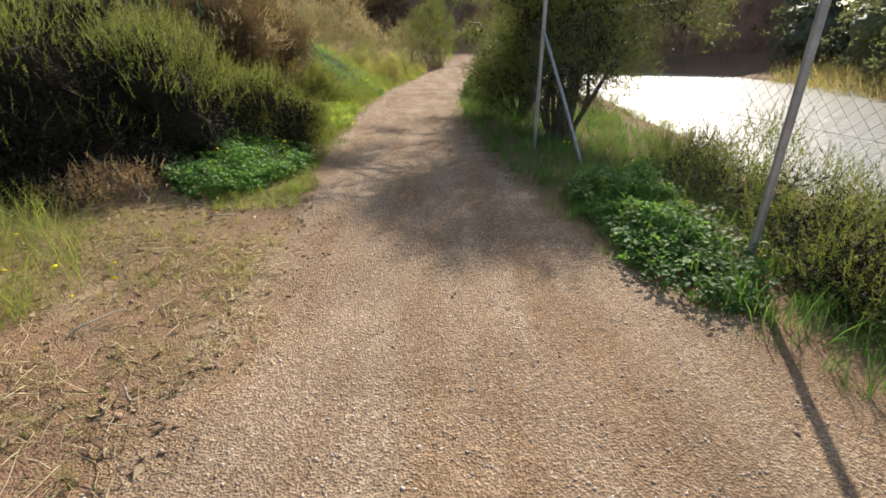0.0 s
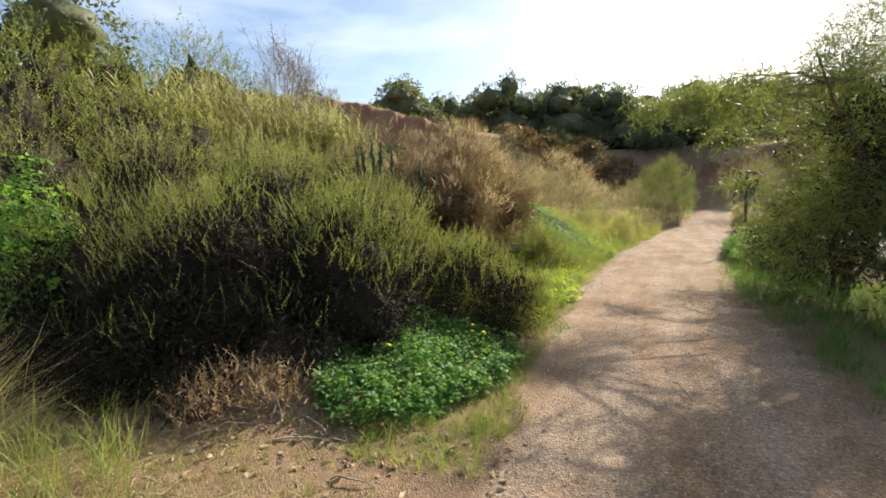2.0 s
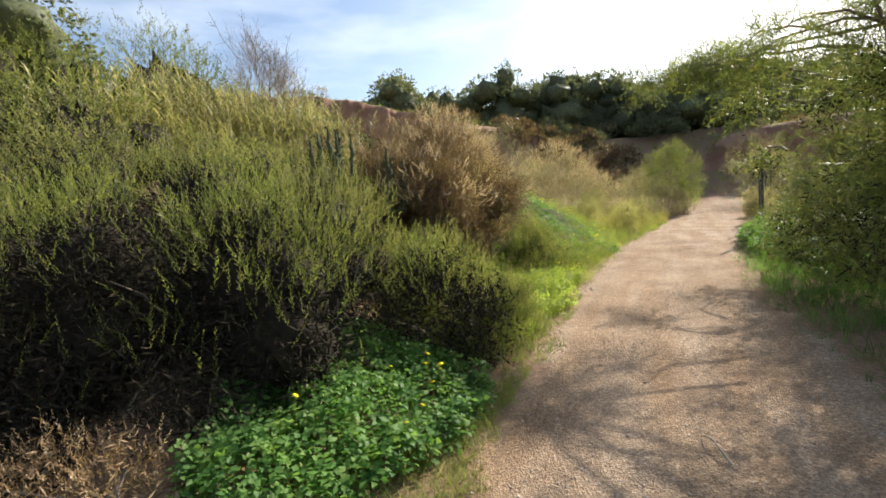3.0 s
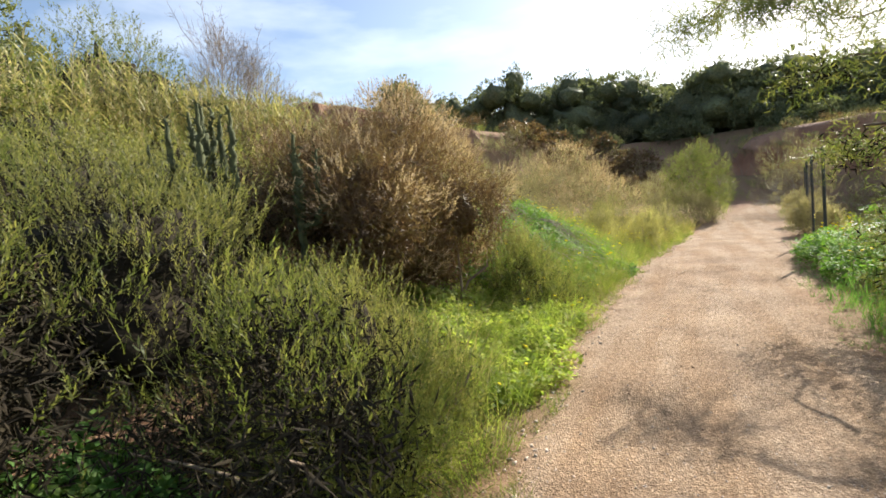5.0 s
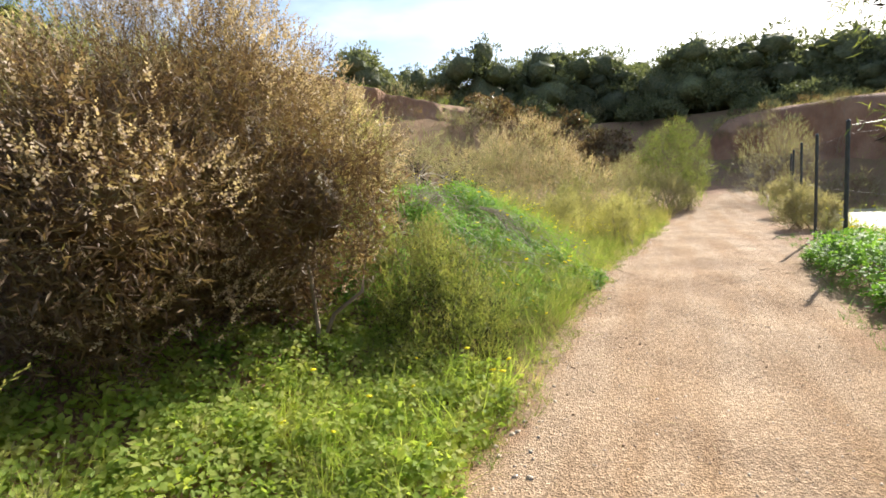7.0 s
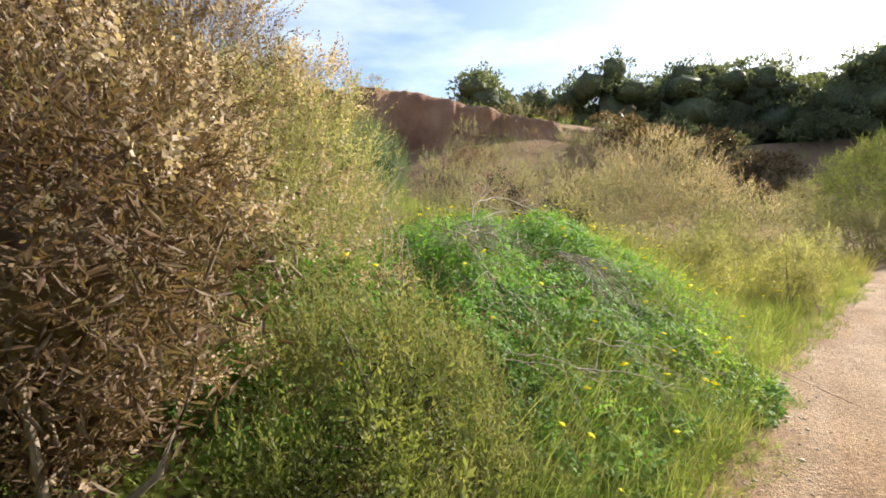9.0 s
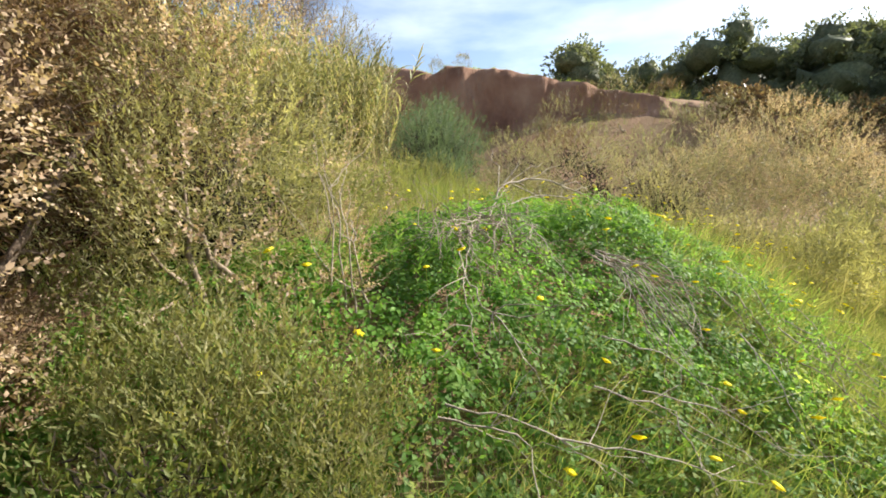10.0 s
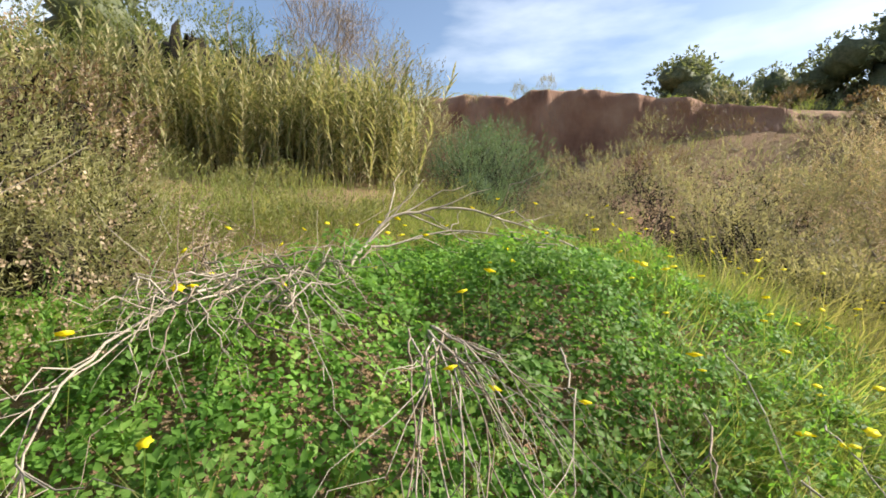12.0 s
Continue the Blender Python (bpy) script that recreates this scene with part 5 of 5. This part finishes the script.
top = 2.9 - float(height(-5.2, 9.2))
cactus(-5.2, 9.2, [(2.6, top * 0.42, 0.42, top * 0.5), (0.1, top * 0.38, 0.34, top * 0.52), (1.2, top * 0.5, 0.16, top * 0.4), (3.5, top * 0.34, 0.58, top * 0.44), (-0.7, top * 0.46, 0.46, top * 0.42), (3.0, top * 0.6, 0.22, top * 0.32), (-0.2, top * 0.62, 0.2, top * 0.28), (4.4, top * 0.4, 0.3, top * 0.46)], top)
top = 2.55 - float(height(-4.6, 9.8))
cactus(-4.6, 9.8, [(2.4, top * 0.5, 0.24, top * 0.35), (0.2, top * 0.45, 0.24, top * 0.4), (-0.6, top * 0.55, 0.14, top * 0.3)], top)

# bare tamarisk on top of the slope
shrub("bare_shrub", "leafless grey shrub of fine upright twigs", [blob(-14.9, 17.1, 1.3, 8.3), blob(-14.4, 18.2, 1.1, 7.7)], 620, TWIGS_FINE, M_TWIG, 2.2, 1.4, stems=9, fill=0)

# red flower in green leaves high on the bank
shrub("flowering_shrub", "leafy green shrub with a red-orange flower", [blob(-6.9, 4.9, 0.6, 2.35)], 420, LEAFY, M_BRAMBLE, 1.0, 0.4, stems=6, fill=0.3)
g = float(height(-6.5, 4.6))
rose = thing("red_flower", (-6.45, 4.55, 2.2), "bright red-orange flower among green leaves", "flower")
part("petal", *spread([ovate(0.06, 0.05)], np.tile((-6.45, 4.55, 2.2), (9, 1)) + RNG.normal(0, 0.008, (9, 3)), RNG.normal(0, 1, (9, 3)) + (0.5, -0.5, 0.6), 1.0), M_RED, rose)

# dead canes over the mound


def dead_branch(label, pts, r, forks, mat=None):
    P = np.array(pts, float)
    for i in range(len(P)):
        P[i, 2] += float(height(P[i, 0], P[i, 1]))
    ob = thing("dead_branch", tuple(P[0]), label, "branch", "dead canes on the mound")
    t = np.linspace(0, 1, len(P))
    u = np.linspace(0, 1, 4 * len(P))
    Q = np.stack([np.interp(u, t, P[:, k]) for k in range(3)], 1) + RNG.normal(0, 0.007, (len(u), 3))
    stem = part("branch", *limb(Q, r, r * 0.35, 6), mat or M_PALE_TWIG, ob)
    for i in range(forks):
        k = RNG.integers(2, len(Q) - 1)
        d = (Q[k] - Q[k - 1])
        d = d / np.linalg.norm(d) + RNG.normal(0, 0.45, 3)
        e = Q[k] + d * RNG.uniform(0.2, 0.5)
        e[2] = max(e[2], float(height(e[0], e[1])) + 0.1)
        part("twig", *limb(wander(Q[k], e, 5, 0.1), r * 0.5, r * 0.15, 4), mat or M_PALE_TWIG, stem)
    return ob


pale = "bare pale dead cane lying over green bramble leaves"
dead_branch(pale, [(-4.7, 15.45, 0.36), (-4.85, 15.75, 0.62), (-4.8, 16.2, 0.66), (-4.7, 16.7, 0.52), (-4.45, 17.2, 0.36)], 0.013, 12)
dead_branch(pale, [(-4.75, 15.6, 0.45), (-4.7, 16.2, 0.52), (-4.5, 16.9, 0.42)], 0.009, 8)
dead_branch(pale, [(-4.3, 14.78, 0.44), (-3.95, 14.48, 0.48), (-3.7, 14.3, 0.48), (-3.5, 14.26, 0.46), (-3.25, 14.3, 0.4)], 0.007, 12)
dead_branch(pale, [(-4.3, 14.9, 0.44), (-3.95, 14.56, 0.5), (-3.65, 14.24, 0.47), (-3.4, 14.1, 0.42)], 0.005, 10)
for k in range(13):
    a = -0.55 + 0.085 * k + RNG.normal(0, 0.04)
    L = RNG.uniform(0.5, 0.95)
    x0, y0 = -3.68 + RNG.normal(0, 0.04), 15.54 + RNG.normal(0, 0.05)
    dead_branch("thin grey dead stems fanning down the mound", [(x0, y0, 0.44), (x0 + math.cos(a) * L * 0.4, y0 + math.sin(a) * L * 0.4, 0.50), (x0 + math.cos(a) * L, y0 + math.sin(a) * L, 0.36)], RNG.uniform(0.004, 0.0065), 4, M_PALE_TWIG if k % 3 else M_TWIG)
for k in range(12):
    x0, y0 = RNG.uniform(-3.6, -2.6), RNG.uniform(15.8, 17.4)
    dead_branch("thin grey dead stems trailing over bramble", [(x0, y0, 0.42), (x0 + 0.25, y0 - 0.2 + RNG.normal(0, 0.1), 0.46), (x0 + 0.55, y0 - 0.45 + RNG.normal(0, 0.15), 0.3)], 0.005, 4, M_PALE_TWIG if k % 2 else M_TWIG)
for k in range(6):
    x0, y0 = RNG.uniform(-3.3, -2.8), RNG.uniform(13.6, 14.9)
    dead_branch("thin grey dead stems trailing over bramble", [(x0, y0, 0.42), (x0 + 0.25, y0 + 0.25, 0.46), (x0 + 0.5, y0 + 0.5 + RNG.normal(0, 0.15), 0.3)], 0.005, 4)
for k in range(52):
    a = RNG.uniform(0, 6.28)
    c = np.array([-4.2 + RNG.normal(0, 0.17), 14.85 + RNG.normal(0, 0.22)])
    e = c + np.array([math.cos(a), math.sin(a)]) * RNG.uniform(0.2, 0.45)
    dead_branch("tangled grey-brown dead twigs on the mound", [(*c, 0.40 + RNG.uniform(0, 0.16)), (*((c + e) / 2), 0.46 + RNG.uniform(0, 0.14)), (*e, 0.38)], 0.005, 2, M_PALE_TWIG if k % 2 else M_TWIG)

for k in range(4):
    dead_branch("upright bare grey twigs beside the mound", [(-4.25 + 0.06 * k, 13.75 + 0.05 * k, 0.1), (-4.3 + 0.09 * k, 13.8, 0.55), (-4.45 + 0.10 * k, 13.75 + 0.03 * k, 1.0 - 0.12 * k)], 0.007, 3)

# trunk limbs of the brown bush that show low down
dead_branch("thick brown bare limb under the brown bush", [(-3.95, 12.0, 0.3), (-4.15, 12.25, 0.5), (-4.55, 12.65, 1.05), (-4.8, 13.2, 1.65)], 0.028, 2, M_BARK)

for x, y, r, top in [(2.95, 3.3, 0.45, 0.7), (3.35, 4.2, 0.5, 0.8), (2.75, 2.5, 0.4, 0.6), (3.9, 3.6, 0.5, 0.7), (3.0, 5.6, 0.45, 0.7)]:
    shrub("shrub", "low dark-green bushy weed behind the fence", [blob(x, y, r, top), blob(x + 0.3, y - 0.2, r * 0.7, top * 0.8), blob(x - 0.2, y + 0.3, r * 0.7, top * 0.75)], 800, SPRIGS, M_SHRUB, 0.9, 1.1, group="weeds behind the fence", fill=0.5, dark=True, bare_foot=0.5, lobe=0.25, depth=0.3)

# twiggy dark weed inside the fence, tufts on the cliff top
shrub("shrub", "sparse dark twiggy shrub behind the fence", [blob(3.5, 5.1, 0.55, 1.1), blob(3.2, 5.6, 0.4, 0.7)], 420, SPRIGS, M_SHRUB, 1.3, 1.4, fill=0.1, stems=14, jitter=0.5, inner=0.4)
for x, y, top in [(-24.7, 30.4, 10.75), (-23.7, 31.6, 11.1), (-27.0, 28.6, 10.7)]:
    shrub("shrub", "small pale grass tussock on the cliff edge", [(x, y, top - 0.75, 0.55, 0.55, 0.7)], 260, FAR_SPRIGS, M_GREY, 0.7, 1.4, fill=0, stems=4, group="tussocks on the cliff")
# scrub cover; its dull brown also stands in for shade on the slope
for i in range(46):
    az, D = RNG.uniform(4, 40), RNG.uniform(30, 48)
    x, y = -1 - D * math.sin(radians(az)), 7 + D * math.cos(radians(az))
    r = RNG.uniform(0.9, 1.9)
    shrub("shrub", "low dull brown-green bush on the far slope", [blob(x, y, r, float(height(x, y)) + r * 1.1)], 170, FAR_SPRIGS, M_BROWN if i % 3 else M_GREY, 1.3, 0.9, group="bushes on the far slope", stems=4)

for x, y, r in [(-13.4, 40.3, 1.3), (-12.0, 40.8, 1.5), (-13.0, 42.6, 1.4), (-10.8, 39.6, 1.3), (-14.4, 39.4, 1.0), (-9.6, 40.6, 1.5), (-11.6, 37.8, 1.1)]:
    shrub("shrub", "low dull brown-green bush on the far slope", [blob(x, y, r, float(height(x, y)) + r * 1.2)], 220, FAR_SPRIGS, M_GREY, 1.3, 0.9, group="bushes on the far slope", stems=4)

# ---- litter and stones ----
P = ground_points(12000, -1.9, 2.4, 0.3, 5.0, lambda x, y: ~off_path(x, y, 0.0))
octa = (np.array([(1, 0, 0), (0, 1, 0), (-1, 0, 0), (0, -1, 0), (0, 0, 0.7), (0, 0, -0.7)], float), np.array([(0, 1, 4), (1, 2, 4), (2, 3, 4), (3, 0, 4), (1, 0, 5), (2, 1, 5), (3, 2, 5), (0, 3, 5)]))
stones = [(octa[0] * RNG.uniform(0.6, 1.3, (1, 3)) + RNG.normal(0, 0.12, (6, 3)), octa[1]) for _ in range(5)]
stuff("gravel", *spread(stones, P, RNG.normal(0, 0.3, P.shape) + (0, 0, 1), 0.003 + 0.009 * RNG.random(len(P)) ** 3), M_STONE, "loose pale gravel on the footpath", "gravel")
P = ground_points(6000, -2.1, 1.8, 5.0, 9.0, lambda x, y: ~off_path(x, y, 0.05))
stuff("gravel", *spread(stones, P, RNG.normal(0, 0.3, P.shape) + (0, 0, 1), 0.003 + 0.008 * RNG.random(len(P)) ** 4), M_STONE, "loose pale gravel on the footpath", "gravel")
P = ground_points(6000, -2.1, 1.5, 9.0, 20.0, lambda x, y: ~off_path(x, y, 0.1))
stuff("gravel", *spread(stones, P, RNG.normal(0, 0.3, P.shape) + (0, 0, 1), 0.002 + 0.009 * RNG.random(len(P)) ** 4), M_STONE, "loose pale gravel on the footpath", "gravel")
P = ground_points(1500, -1.9, 2.2, 0.3, 18.0, lambda x, y: ~off_path(x, y, 0.05))
stuff("gravel", *spread(stones, P, RNG.normal(0, 0.3, P.shape) + (0, 0, 1), 0.003 + 0.012 * RNG.random(len(P)) ** 4), M_DIRT, "dark chips of earth and bark on the footpath", "gravel")
edge_y = RNG.uniform(7, 22, 1500)
P = np.column_stack([left_x(edge_y) + RNG.normal(0.03, 0.12, 1500), edge_y, 0 * edge_y])
P[:, 2] = height(P[:, 0], P[:, 1])
stuff("gravel", *spread(stones, P, RNG.normal(0, 0.3, P.shape) + (0, 0, 1), 0.004 + 0.018 * RNG.random(len(P)) ** 4), M_STONE, "coarse stones along the path edge", "gravel")
P = ground_points(2600, -4.2, -0.7, 0.3, 5.2, lambda x, y: x < left_x(y) + 0.5)
stuff("earth_clods", *spread(stones, P, RNG.normal(0, 0.3, P.shape) + (0, 0, 1), 0.004 + 0.022 * RNG.random(len(P)) ** 5), M_DIRT, "crumbled brown earth clods beside the path", "soil")
straw = [limb(wander((0, 0, 0), (0, 0, L), 4, 0.12), 0.0032, 0.0018, 3) for L in (0.10, 0.16, 0.24, 0.07)]
P = ground_points(4600, -4.4, -0.9, 0.2, 3.9, lambda x, y: (x < left_x(y) + 0.35) & (waves(x, y, 2.2, 1.0) + RNG.normal(0, 0.6, len(x)) > -0.3))
P[:, 2] += 0.008
d = RNG.normal(0, 1, P.shape)
d[:, 2] = np.abs(d[:, 2]) * 0.12
stuff("straw_litter", *spread(straw, P, d, RNG.uniform(0.5, 1.2, len(P))), M_STRAW, "scattered straw and dry stalks on bare earth", "litter")
P = ground_points(900, -1.9, 2.2, 0.3, 14.0, lambda x, y: ~off_path(x, y, 0.0))
P[:, 2] += 0.006
d = RNG.normal(0, 1, P.shape)
d[:, 2] = np.abs(d[:, 2]) * 0.06
stuff('straw_litter', *spread(straw, P, d, RNG.uniform(0.2, 0.6, len(P))), M_STRAW, 'stray straw on the footpath', 'litter')
M_FLAT = leaf_mat('dead_leaf', [(0.30, 0.21, 0.13), (0.45, 0.35, 0.24), (0.20, 0.14, 0.09)], 0.1, 0.8)
P = ground_points(1500, -4.4, -0.9, 0.4, 5.2, lambda x, y: (x < left_x(y) + 0.2) & ((y > 4.0) | (RNG.random(len(x)) < 0.35)))
P[:, 2] += 0.012
stuff('leaf_litter', *spread([ovate(0.06, 0.03)], P, RNG.normal(0, 1, P.shape) * (1, 1, 0.15), RNG.uniform(0.5, 1.3, len(P)), None), M_FLAT, 'dead brown leaves scattered on bare earth', 'litter')
for x, y, a, L in [(-3.0, 4.55, 0.4, 0.5), (-2.35, 4.35, 0.1, 0.3), (-3.9, 4.5, 2.6, 0.6), (-2.2, 2.3, 1.0, 0.35), (-2.9, 1.8, 0.7, 0.5), (-3.2, 2.6, 2.2, 0.6), (-1.5, 1.75, 2.3, 0.14), (-0.4, 6.3, 2.0, 0.3), (-3.6, 4.3, 0.9, 0.45), (-2.7, 4.75, 2.9, 0.35)]:
    e = np.array([x + math.cos(a) * L, y + math.sin(a) * L])
    z0, z1 = float(height(x, y)), float(height(*e))
    tw = thing("fallen_twig", (x, y, z0), "dry bare twig lying on the ground", "twig", "fallen twigs")
    part("branch", *limb(wander((x, y, z0 + 0.012), (*e, z1 + 0.012), 6, 0.06, 0.03), 0.008, 0.003, 5), M_PALE_TWIG, tw)
